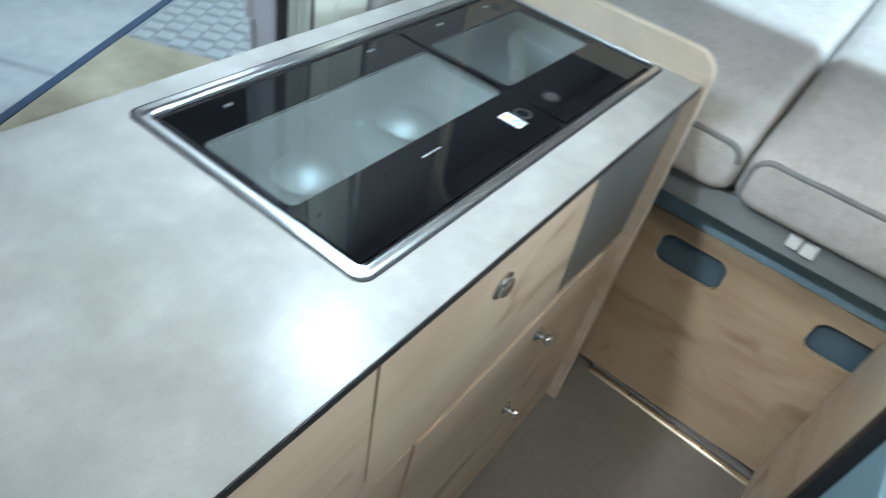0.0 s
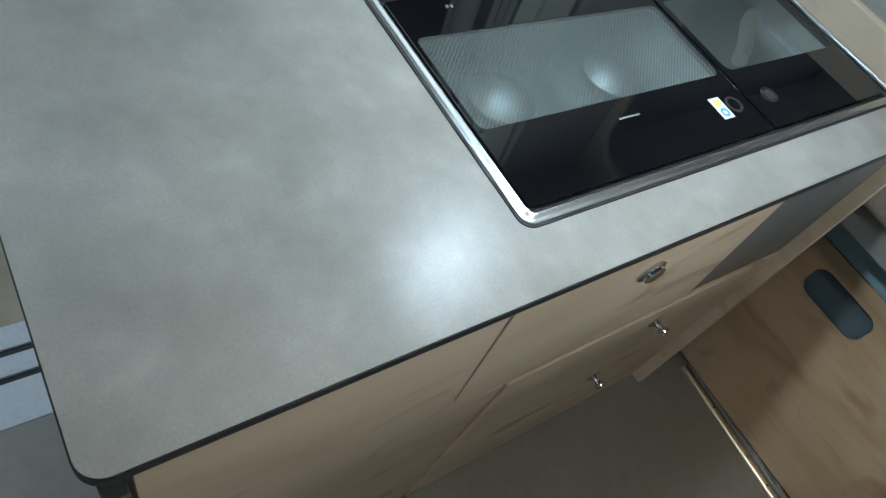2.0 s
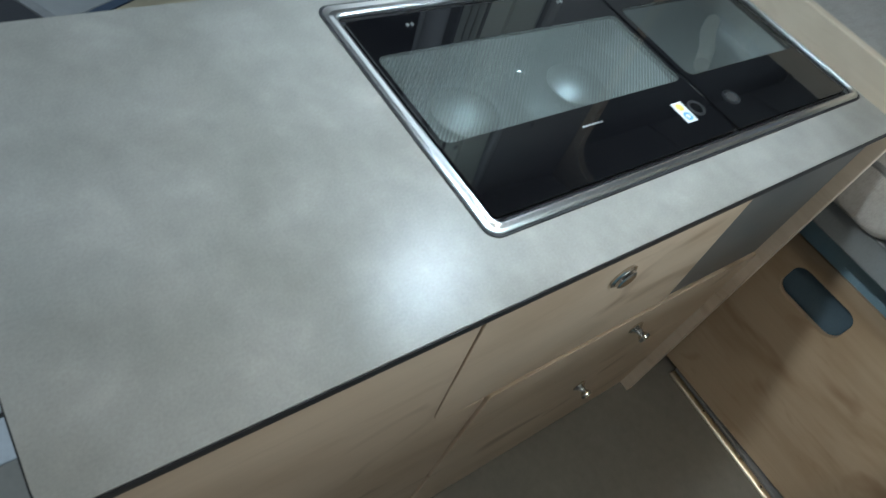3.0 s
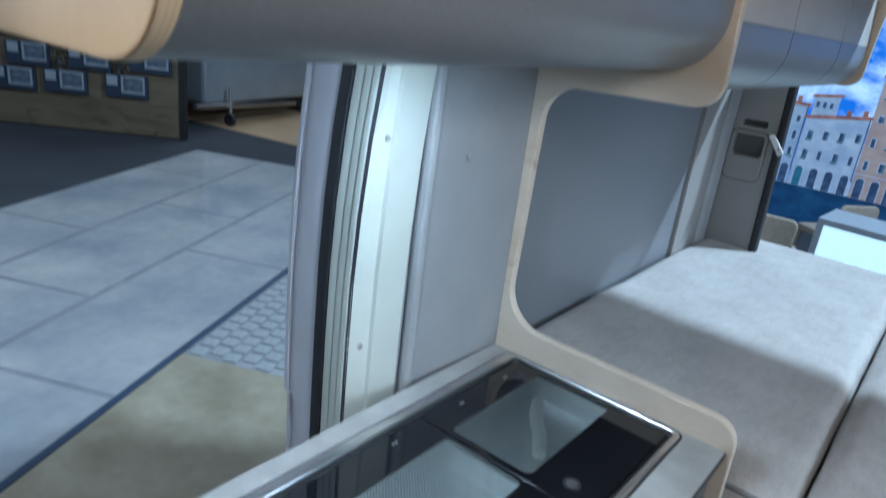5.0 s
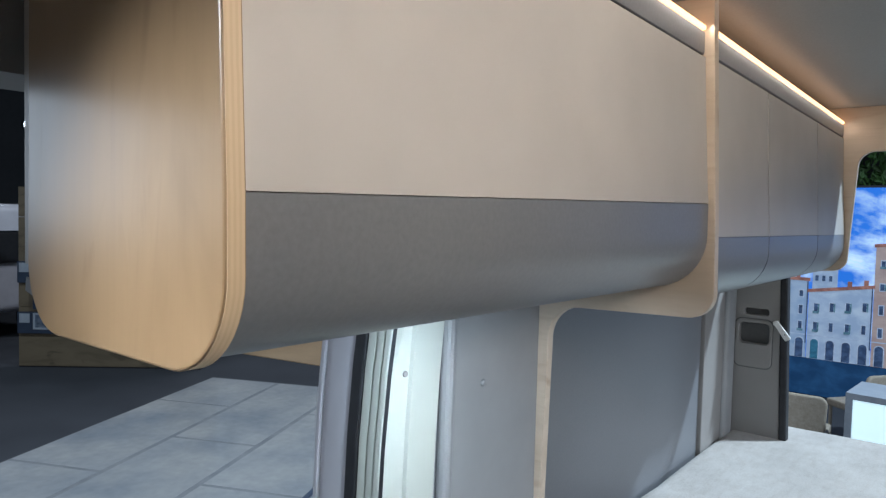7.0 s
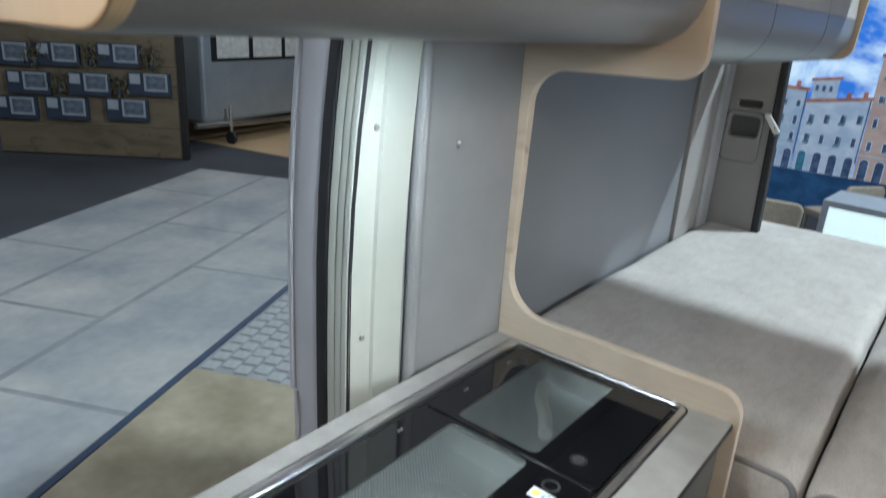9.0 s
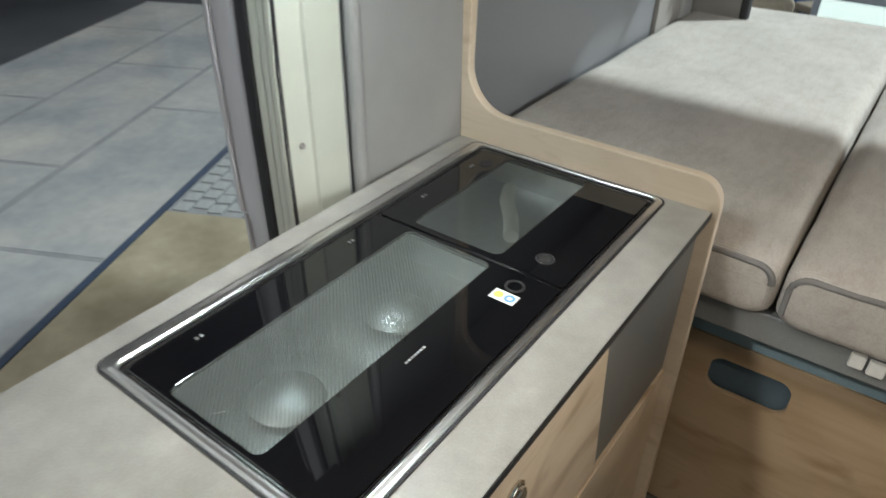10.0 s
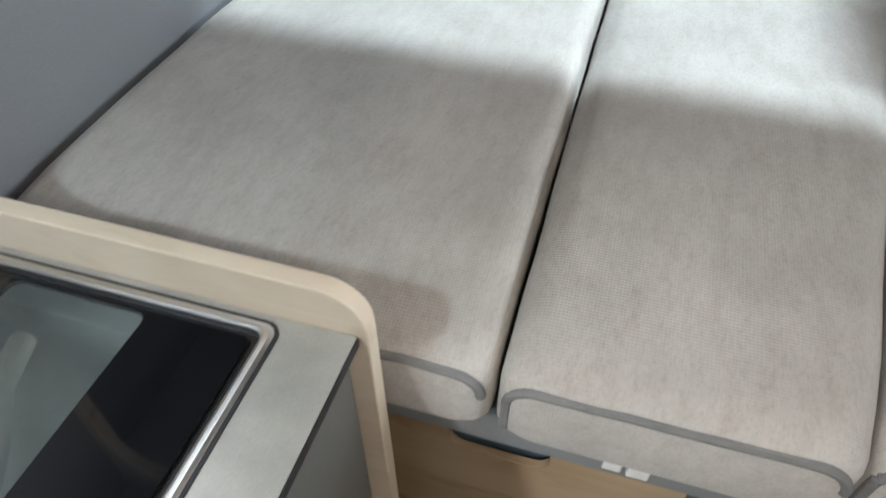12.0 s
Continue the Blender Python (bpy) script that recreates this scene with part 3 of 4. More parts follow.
def lid(y0, y1, window, ring_y, pane):
    border = part("lid", plate(rrect(-0.4385, -0.0975, y0, y1, 0.007), TOP - 0.0035, TOP + 0.0025, "xy", holes=[window], bev=0.001), M["black_glass"], hob, "black printed glass lid")
    g = part("glass_window", plate(window, TOP - 0.003, TOP + 0.0024, "xy"), M[pane], border, "grey smoked glass window")
    g.visible_shadow = False
    part("finger_ring", join(lathe([(0.0108, 0.0), (0.0150, 0.0), (0.0146, 0.0014), (0.0132, 0.0022), (0.0108, 0.0014), (0.0108, 0.0)], (-0.153, ring_y, TOP + 0.0026), "z", 28, False)), M["rubber"], border, "black rubber finger ring")
    return border


lid_hob = lid(0.466, 0.922, rrect(-0.367, -0.210, 0.474, 0.916, 0.012), 0.888, "dot_glass")
lid_sink = lid(0.928, 1.242, rrect(-0.378, -0.213, 0.940, 1.2375, 0.014), 0.975, "veil_glass")
for ly, l_ob in ((0.554, lid_hob), (0.834, lid_hob), (1.018, lid_sink), (1.164, lid_sink)):
    part("hinge_clip", boxes((-0.418, -0.4125, ly - 0.0055, ly - 0.0015, TOP + 0.0026, TOP + 0.0045), (-0.418, -0.4125, ly + 0.0015, ly + 0.0055, TOP + 0.0026, TOP + 0.0045), bev=0.0008), M["drip"], l_ob, "small steel hinge clip")
part("lettering_bar", boxes(*[(-0.1790, -0.1762, 0.674 + k * 0.0057, 0.6783 + k * 0.0057, TOP + 0.0026, TOP + 0.0029) for k in range(7)]), M["lining"], lid_hob, "pale maker's mark")
part("plug", lathe([(0.0, 0.0), (0.0100, 0.0), (0.0100, 0.001), (0.0, 0.0012)], (-0.153, 0.975, TOP + 0.0026), "z", 20), M["steel"], lid_sink, "steel disc in the finger ring")
part("pivot_cap", lathe([(0.0, 0.0), (0.013, 0.0), (0.012, 0.002), (0.0, 0.003)], (-0.402, 1.190, TOP + 0.0026), "z", 24), M["rubber"], lid_sink, "black round pivot cap")
stick = thing("sticker", "white paper sticker with yellow and blue prints", "sticker")
part("sheet", boxes((-0.172, -0.133, 0.8475, 0.8705, TOP + 0.0027, TOP + 0.0031)), M["paper"], stick)
part("yellow_print", lathe([(0.0, 0.0), (0.007, 0.0), (0.007, 0.0002), (0.0, 0.0002)], (-0.162, 0.859, TOP + 0.0032), "z", 20), M["yellow"], stick, "yellow printed disc")
part("blue_print", lathe([(0.004, 0.0), (0.008, 0.0), (0.008, 0.0002), (0.004, 0.0002)], (-0.144, 0.859, TOP + 0.0032), "z", 20, False), M["blue"], stick, "blue printed ring")

# ---- partition panel between kitchen and bed ----
c_shape = rounded([(0.022, FZ, 0), (0.012, 0.90, 0), (0.0080, 0.957, 0.048), (-0.507, 0.960, 0.090), (-0.496, 1.481, 0.070), (-0.164, 1.489, 0.046), (-0.168, 1.65, 0), (-0.186, CEIL, 0),
                   (-0.560, CEIL, 0), (-0.545, 1.62, 0), (-0.526, 1.45, 0), (-0.520, 0.90, 0), (-0.520, FZ, 0)], 9)
divider = thing("partition", "maple plywood partition with a rounded open bay", "partition")
part("board", plate(c_shape, 1.275, 1.297, "xz", bev=0.002), M["oak_x"], divider)

# ---- overhead cabinets ----


def arc(cx, cz, r, a0, a1, n=9):
    return [(cx + r * math.cos(radians(a0 + (a1 - a0) * k / n)), cz + r * math.sin(radians(a0 + (a1 - a0) * k / n))) for k in range(n + 1)]


GREY = [(-0.56, 1.572), (-0.46, 1.553), (-0.34, 1.541)] + arc(-0.2765, 1.637, 0.096, -82, 0, 12) + [(-0.1810, 1.672)]
FRONT = [(-0.1810, 1.672), (-0.186, 1.76), (-0.192, 1.86), (-0.197, 1.951)]
oc = thing("overhead_cabinet", "white and slate overhead cabinet with curved underside", "overhead cabinet")
part("flap_bottom", sweep(GREY, 0.320, 1.2735, 0.014, 1, [0.0] * (len(GREY) - 1) + [0.022]), M["slate"], oc, "slate grey curved base")
part("flap", sweep([(x, z + 0.001) for x, z in FRONT], 0.320, 1.2735, 0.014, 1, [0.022, 0, 0, 0]), M["cream_front"], oc, "warm white flap")
part("carcass", boxes((-0.56, -0.235, 0.320, 1.2735, 1.60, 2.02)), M["cream_front"], oc)
part("valance", boxes((-0.218, -0.199, 0.320, 1.2735, 1.957, 1.997), bev=0.002), M["slate"], oc, "slate grey valance")
led = part("led_strip", boxes((-0.218, -0.198, 0.320, 1.2735, 2.000, 2.008), bev=0.0015), M["led"], oc, "glowing warm LED strip")
endp = rounded([(-0.162, 1.546, 0.070), (-0.502, 1.543, 0.066), (-0.492, CEIL, 0), (-0.187, CEIL, 0), (-0.165, 1.67, 0)], 10)
part("side_panel", plate(endp, 0.3025, 0.3195, "xz", bev=0.002), M["oak_z"], oc, "maple side panel in a dimmed veneer tone")
part("edge_band", plate(rounded([(-0.1615, 1.5455, 0.0705), (-0.5025, 1.5425, 0.0665), (-0.4925, CEIL, 0), (-0.1865, CEIL, 0), (-0.1645, 1.67, 0)], 10), 0.3045, 0.3175, "xz"), M["ply"], oc, "layered plywood edge")
spot = thing("cabinet_spot", "small round spotlight set under the overhead cabinet", "spotlight")
part("ring", lathe([(0.026, 0.0), (0.032, 0.0), (0.032, 0.003), (0.026, 0.003), (0.026, 0.0)], (-0.355, 0.74, 1.5395), "z", 24, False), M["chrome"], spot)
part("lens", lathe([(0.0, 0.0), (0.026, 0.0), (0.026, 0.002), (0.0, 0.002)], (-0.355, 0.74, 1.5400), "z", 24), glow("spot_diffuser", (0.8, 0.92, 1.0), 4.0), spot, "glowing cool white lens")

SEAMS = [1.299, 1.695, 2.230, 2.66]
for k in range(3):
    y0, y1 = SEAMS[k] + 0.003, SEAMS[k + 1] - 0.0035
    rc = thing("overhead_cabinet", "white and slate overhead cabinet above the bed", "overhead cabinet", "overhead cabinets above the bed")
    dz = -0.038
    part("flap_bottom", sweep([(x, z + dz) for x, z in GREY], y0, y1, 0.014), M["slate"], rc, "slate grey curved base")
    part("flap", sweep([(x, z + dz + 0.001) for x, z in FRONT[:-1]] + [(-0.197, 1.957)], y0, y1, 0.014), M["cream_front"], rc, "warm white flap")
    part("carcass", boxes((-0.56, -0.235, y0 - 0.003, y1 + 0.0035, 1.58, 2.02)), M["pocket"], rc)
rail = thing("cabinet_light_rail", "slate valance with a glowing warm LED strip", "light rail")
part("valance", boxes((-0.218, -0.199, 1.299, 2.66, 1.963, 2.003), bev=0.002), M["slate"], rail)
part("led_strip", boxes((-0.218, -0.198, 1.299, 2.66, 2.006, 2.014), bev=0.0015), M["led"], rail, "glowing warm LED strip")

rear = rounded([(1.15, CEIL, 0), (1.15, 1.915, 0), (-0.150, 1.912, 0.05), (-0.172, 1.512, 0.045), (-0.37, 1.50, 0), (-0.56, 1.52, 0), (-0.56, CEIL, 0)], 8)
hd = thing("rear_header", "maple plywood header framing the rear door", "header panel")
part("board", plate(rear, 2.665, 2.685, "xz", bev=0.002), M["oak_x"], hd)

# ---- bed ----
bedbox = thing("bed_box", "maple bed box front with two finger slots", "bed box")
slots = [rrect(0.045, 0.214, 0.379, 0.470, 0.030), rrect(0.428, 0.590, 0.375, 0.466, 0.030)]
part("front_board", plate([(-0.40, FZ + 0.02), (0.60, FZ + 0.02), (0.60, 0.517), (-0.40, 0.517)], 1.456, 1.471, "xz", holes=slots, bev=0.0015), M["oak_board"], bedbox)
part("top_band", boxes((-0.40, 0.60, 1.458, 1.474, 0.519, 0.583), bev=0.002), M["blue_felt"], bedbox, "blue-grey top band")
# dark sheet stands in for the shaded inside of the box
part("slot_shade_sheet", boxes((-0.40, 0.60, 1.482, 1.494, FZ + 0.02, 0.515)), M["slot_dark"], bedbox, "felt sheet with painted-in shade behind the slots")
frame_b = thing("slatted_bed_base", "grey slatted bed base under the cushions", "bed base")
part("front_rail", boxes((-0.50, 1.1, 1.350, 1.372, 0.625, 0.690), bev=0.004), M["rail_blue"], frame_b)
part("slat_base", boxes((-0.56, 1.12, 1.372, 3.0, 0.655, 0.690)), M["frame_grey"], frame_b)
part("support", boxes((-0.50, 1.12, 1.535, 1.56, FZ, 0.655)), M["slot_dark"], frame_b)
strip = thing("floor_trim_strip", "aluminium floor trim strip with small screws", "floor strip")
strip.rotation_euler = (0, 0, radians(-3.2))
strip.location = (0, 0.056, 0)
part("strip", boxes((-0.035, 0.56, 1.382, 1.404, FZ - 0.006, FZ + 0.009), bev=0.007, seg=4), M["brass"], strip)
part("channel", boxes((-0.035, 0.56, 1.406, 1.428, FZ, FZ + 0.014), bev=0.004), M["frame_grey"], strip, "dark grey channel")
for x in (0.10, 0.33):
    part("screw", lathe([(0.0, 0.0), (0.004, 0.0), (0.003, 0.0015), (0.0, 0.002)], (x, 1.393, FZ + 0.008), "z", 10), M["black_edge"], strip, "small dark screw")


def spread(loop, step):
    """More points along the long edges of a closed outline."""
    out_pts = []
    for k, (a, b) in enumerate(loop):
        c, d = loop[(k + 1) % len(loop)]
        n = max(1, int(math.hypot(c - a, d - b) / step))
        out_pts += [(a + (c - a) * q / n, b + (d - b) * q / n) for q in range(n)]
    return out_pts


Z0, Z1, YF, YB = 0.692, 0.853, 1.318, 3.04


def cushion(x0, x1, y0, label, notch=0.0, flare=(0.0, 0.0)):
    """A foam cushion: rounded cross-section along y, soft ends, faint hollows, piping round the front face."""
    ob = thing("bed_cushion", label, "cushion", "bed cushions")
    bm, rings = bmesh.new(), []
    re = 0.030
    ends = [(re * (1 - math.sin(radians(a))), re * (1 - math.cos(radians(a)))) for a in (0, 22, 45, 68, 90)]
    secs = [(ins, y0 + dy) for ins, dy in ends] + [(0.0, y) for y in np.arange(y0 + 0.09, YB - 0.06, 0.06)] + [(ins, YB - dy) for ins, dy in ends[::-1]]
    base, mx_, mz_ = spread(rrect(x0, x1, Z0, Z1, 0.042), 0.05), (x0 + x1) / 2, (Z0 + Z1) / 2
    for ins, y in secs:
        ring = []
        for bx, bz in base:
            x, z = mx_ + (bx - mx_) * (1 - ins / (x1 - mx_)), mz_ + (bz - mz_) * (1 - ins / (Z1 - mz_))
            yy = y - notch * max(0.0, min(1.0, (x0 + 0.15 - x) / 0.15)) * max(0.0, (y - 2.6) / 0.44)
            up = (z - Z0) / (Z1 - Z0)
            zz = z + up * (-0.036 * math.exp(-(y - y0) / 0.10) + 0.0035 * noise.noise(Vector((x * 4, y * 4, x0 * 9))))
            xx = x + 0.003 * noise.noise(Vector((y * 7, z * 6, x0 * 5 + (1 if x > (x0 + x1) / 2 else 0))))
            side_f = (x - x0) / (x1 - x0)
            xx += (y - y0) * (flare[0] * (1 - side_f) + flare[1] * side_f)
            ring.append(bm.verts.new((xx, yy, zz)))
        rings.append(ring)
    n = len(rings[0])
    for a, b in zip(rings, rings[1:]):
        for k in range(n):
            bm.faces.new((a[k], a[(k + 1) % n], b[(k + 1) % n], b[k]))
    bm.faces.new(rings[0])
    bm.faces.new(rings[-1])
    cover = part("cover", bm, M["fabric"], ob)
    shade(cover.data, 60)
    top_z, foot = Z1 - 0.049, Z0 + 0.030
    bend = rounded([(x0 + 0.012, foot, 0), (x0 + 0.012, top_z, 0.034), (x1 - 0.012, top_z, 0.034), (x1 - 0.012, foot, 0)])
    loop = spread(bend, 0.03)
    loop = loop[:len(loop) - int(math.hypot(bend[-1][0] - bend[0][0], 0) / 0.03)]
    pts = [(x, y0 + 0.006 + 0.002 * noise.noise(Vector((x * 15, z * 15, 0))), z + 0.003 * noise.noise(Vector((x * 14, z * 9, 3)))) for x, z in loop]
    part("piping", tube(pts, 0.0066, False, 8), M["piping"], ob, "dark grey piping")
    return ob


cushion(-0.572, 0.131, YF, "woven beige bed cushion beside the grey wall", 0.16)
cushion(0.137, 0.515, YF, "narrow woven beige bed cushion with dark piping", 0.0, (0.0, 0.16))
cushion(0.522, 1.12, YF + 0.02, "wide woven beige bed cushion with dark piping", 0.0, (0.16, 0.0))
tag = thing("cushion_clip", "pair of white plastic clips under the cushion", "clip")
part("clip", boxes((0.272, 0.297, 1.338, 1.349, 0.655, 0.685), bev=0.003), M["white_plastic"], tag)
part("clip", boxes((0.302, 0.330, 1.338, 1.349, 0.652, 0.682), bev=0.003), M["white_plastic"], tag)
tag2 = thing("cushion_clip", "white plastic clip at the cushion corner", "clip")
part("clip", boxes((0.500, 0.525, 1.338, 1.349, 0.655, 0.685), bev=0.003), M["white_plastic"], tag2)

# overhead cabinet across the aisle: unseen, added to carry a fill LED strip
oc2 = thing("overhead_cabinet", "unseen warm white overhead cabinet added across the aisle", "overhead cabinet")
part("body", boxes((0.86, 1.149, -0.6, 1.25, 1.62, 1.935), bev=0.012), M["cream_front"], oc2)
part("valance", boxes((0.838, 0.89, -0.6, 1.25, 1.937, 1.965)), M["slate"], oc2)
part("led_strip", boxes((0.870, 0.885, -0.6, 1.25, 1.967, 1.98)), M["led"], oc2, "glowing warm LED strip")

# unit across the aisle
side_u = thing("side_unit", "beige veneered unit with a dark edge", "cabinet")
part("body", boxes((0.545, 1.14, 1.12, 1.455, FZ, 0.62), bev=0.003), M["oak"], side_u)
part("edge", boxes((0.535, 0.575, 1.08, 1.118, FZ, 0.62), bev=0.006), M["black_edge"], side_u, "black edge trim")
part("panel", boxes((0.56, 1.14, 0.6, 1.078, FZ, 0.60), bev=0.004), M["blue_felt"], side_u, "blue-grey panel")

# ---- hall outside ----
M["carpet"] = two_tone("dark_grey_carpet", (0.035, 0.037, 0.045), (0.05, 0.053, 0.062), 1.5, 0.9, 120, bstr=0.5, bdist=0.004)
M["beige_carpet"] = two_tone("sand_print_floor", (0.235, 0.20, 0.13), (0.40, 0.35, 0.255), 2.4, 0.6, 14, bstr=0.2)
M["tile"] = two_tone("grey_stone_tile", (0.28, 0.305, 0.335), (0.52, 0.505, 0.48), 0.95, 0.14, 12, bstr=0.05, rvar=0.07)
M["grout"] = two_tone("grey_joint", (0.25, 0.26, 0.275), (0.34, 0.345, 0.35), 4, 0.2)
M["cobble"] = two_tone("pale_cobble", (0.30, 0.315, 0.32), (0.38, 0.39, 0.39), 6, 0.55, 40)
M["blue_line"] = two_tone("dark_blue_tape", (0.03, 0.05, 0.09), (0.045, 0.07, 0.12), 6, 0.5)
M["hall_wall"] = two_tone("dark_hall_wall", (0.05, 0.055, 0.065), (0.075, 0.08, 0.09), 0.4, 0.8, 6)
M["plank_wall"] = wood("smoked_oak_board", (0.155, 0.12, 0.075), (0.10, 0.077, 0.047), (0.06, 0.047, 0.03), "x", 0.5)
M["navy"] = two_tone("navy_display_box", (0.02, 0.03, 0.055), (0.03, 0.045, 0.075), 6, 0.5)
M["print"] = two_tone("grey_photo_print", (0.05, 0.07, 0.10), (0.18, 0.21, 0.26), 16, 0.4, 40)
M["pale_frame"] = two_tone("pale_grey_card", (0.27, 0.30, 0.34), (0.33, 0.36, 0.40), 12, 0.5)
M["silver"] = two_tone("silver_trailer_sheet", (0.30, 0.32, 0.34), (0.36, 0.38, 0.40), 2, 0.35, 30, 0.3)
M["curtain"] = two_tone("pale_curtain", (0.5, 0.48, 0.46), (0.7, 0.68, 0.65), 14, 0.8, 40)
M["oak_floor"] = two_tone("warm_oak_floor", (0.42, 0.28, 0.16), (0.52, 0.36, 0.21), 2, 0.4, 20)
M["wicker"] = two_tone("beige_wicker", (0.30, 0.25, 0.19), (0.40, 0.34, 0.27), 40, 0.8, 160, bstr=0.6)

setting("ground", boxes((-45, 45, -45, 45, GZ - 0.05, GZ)), M["carpet"], "dark grey carpet over the hall floor", "ground")
hall = boxes((-30, 30, 26, 26.5, GZ, 9), (-30, 30, -26.5, -26, GZ, 9), (-26.5, -26, -30, 30, GZ, 9), (26, 26.5, -30, 30, GZ, 9))
setting("hall_wall", hall, M["hall_wall"], "dark exhibition hall wall", "wall")
setting("hall_ceiling", boxes((-30, 30, -30, 30, 9, 9.3)), M["hall_wall"], "dark exhibition hall ceiling", "ceiling")

U, V, O = Vector((-0.4446, 0.8958, 0)), Vector((-0.8958, -0.4446, 0)), Vector((-2.453, 0.491, GZ))
STAND = Matrix(((U.x, V.x, 0, O.x), (U.y, V.y, 0, O.y), (0, 0, 1, O.z), (0, 0, 0, 1)))


def laid(name, bm, material, label, category):
    ob = setting(name, bm, material, label, category)
    ob.matrix_world = STAND
    return ob


tiles = laid("floor_tiles", boxes((0, 6.45, 0, 2.85, 0, 0.010)), M["grout"], "glossy grey stone tiles on the stand floor", "tiled floor")
rows_v = [(0.03, 0.917, (1.17, 3.23, 5.29)), (0.973, 1.852, (0.07, 2.13, 4.19)), (1.908, 2.84, (1.17, 3.23, 5.29))]
for v0, v1_, cuts in rows_v:
    ends = (0.02, *cuts, 6.44)
    for u0, u1 in zip(ends, ends[1:]):
        if u1 - u0 > 0.1:
            part("tile", boxes((u0 + 0.02, u1 - 0.02, v0, v1_, 0.010, 0.0125), bev=0.001, seg=1), M["tile"], tiles)
laid("tape_line", boxes((-0.02, 7.5, -0.022, 0.022, 0, 0.014)), M["blue_line"], "dark blue edging along the tiles", "floor edging")
laid("sand_floor", boxes((-4.0, 1.73, -2.4, -0.024, 0, 0.008)), M["beige_carpet"], "sand coloured printed floor", "floor")
cob = laid("cobble_floor", boxes((1.732, 6.0, -2.4, -0.024, 0, 0.006)), M["grout"], "small pale cobbles in dark joints", "cobbled floor")
cm = to_mesh("cobble", boxes((-0.052, 0.052, -0.048, 0.048, 0, 0.008), bev=0.008, seg=1), M["cobble"])
rnd = random.Random(4)
for i in range(18):
    for j in range(10):
        ob = new("cobble", cm)
        ob.parent = cob
        ob.location = (1.80 + i * 0.122 + rnd.uniform(-0.006, 0.006) + (0.05 if j % 2 else 0), -0.10 - j * 0.112 + rnd.uniform(-0.006, 0.006), 0.006)
        ob.rotation_euler = (0, 0, rnd.uniform(-0.08, 0.08))

# display wall with framed pictures
A0, D = Vector((-8.447, 5.139, GZ)), Vector((-0.735, -0.678, 0))
NB = Vector((0.678, -0.735, 0))
WALLM = Matrix(((D.x, NB.x, 0, A0.x), (D.y, NB.y, 0, A0.y), (0, 0, 1, A0.z), (0, 0, 0, 1)))
board = thing("display_wall", "smoked oak display wall with a black edge", "display wall")
board.matrix_world = WALLM
for k in range(6):
    part("plank", boxes((0.05, 2.50, -0.10, 0.0, 0.02 + k * 0.42, 0.436 + k * 0.42), bev=0.003, seg=1), M["plank_wall"], board)
part("edge", boxes((-0.02, 0.048, -0.13, 0.02, 0, 2.56), bev=0.004), M["black_edge"], board, "black end edge")
part("plinth", boxes((0.05, 2.50, -0.09, -0.01, 0, 0.018)), M["black_edge"], board)


def picture(s, z):
    ob = thing("picture_box", "navy display box with a framed photo and card", "picture", "pictures on the display wall")
    ob.matrix_world = WALLM @ Matrix.Translation((s, 0.005, z))
    part("box", boxes((-0.20, 0.36, 0, 0.05, -0.17, 0.13), bev=0.004), M["navy"], ob)
    part("frame", plate(rrect(-0.17, 0.14, -0.11, 0.12, 0.004), 0.052, 0.066, "xz", holes=[rrect(-0.145, 0.115, -0.085, 0.095, 0.002)]), M["pale_frame"], ob, "white picture frame")
    part("photo", boxes((-0.15, 0.12, 0.052, 0.056, -0.09, 0.10)), M["print"], ob, "blue-grey photo")
    part("card", boxes((0.19, 0.33, 0.052, 0.056, -0.02, 0.11)), M["pale_frame"], ob, "white caption card")
    return ob


for s, z in ((0.71, 1.42), (1.5, 1.39), (2.13, 1.37), (0.34, 1.06), (1.13, 1.02), (1.92, 1.0), (0.66, 0.70), (1.46, 0.68), (2.13, 0.66)):
    picture(s, z)



def bunch(s, z, seed):
    ob = thing("dried_bunch", "small bunch of dried stems on the display wall", "plant", "bunches on the display wall")
    ob.matrix_world = WALLM @ Matrix.Translation((s, 0.06, z))
    rb, bm = random.Random(seed), bmesh.new()
    for k in range(70):
        p = Vector((rb.gauss(0, 0.07), rb.uniform(-0.03, 0.05), rb.gauss(0, 0.08)))
        q = Euler((rb.uniform(0, 6), rb.uniform(0, 6), rb.uniform(0, 6))).to_matrix()
        bm.faces.new([bm.verts.new(p + q @ Vector(c)) for c in ((-0.05, 0, 0), (0, -0.014, 0.004), (0.05, 0, 0), (0, 0.014, 0.004))])
    tagged(part("foliage", bm, M["leaf_dry"], ob, "", False), kind="stuff")
    part("holder", lathe([(0.02, -0.14), (0.035, -0.13), (0.03, -0.06), (0.02, -0.05)], (0, 0, 0), "z", 12), M["navy"], ob, "dark holder")


M["leaf_dry"] = two_tone("dried_leaf", (0.05, 0.045, 0.03), (0.16, 0.14, 0.09), 20, 0.8)
for k, (s, z) in enumerate(((0.36, 1.40), (1.15, 1.38), (1.88, 1.36), (0.82, 1.02), (1.60, 1.0))):
    bunch(s, z, k)

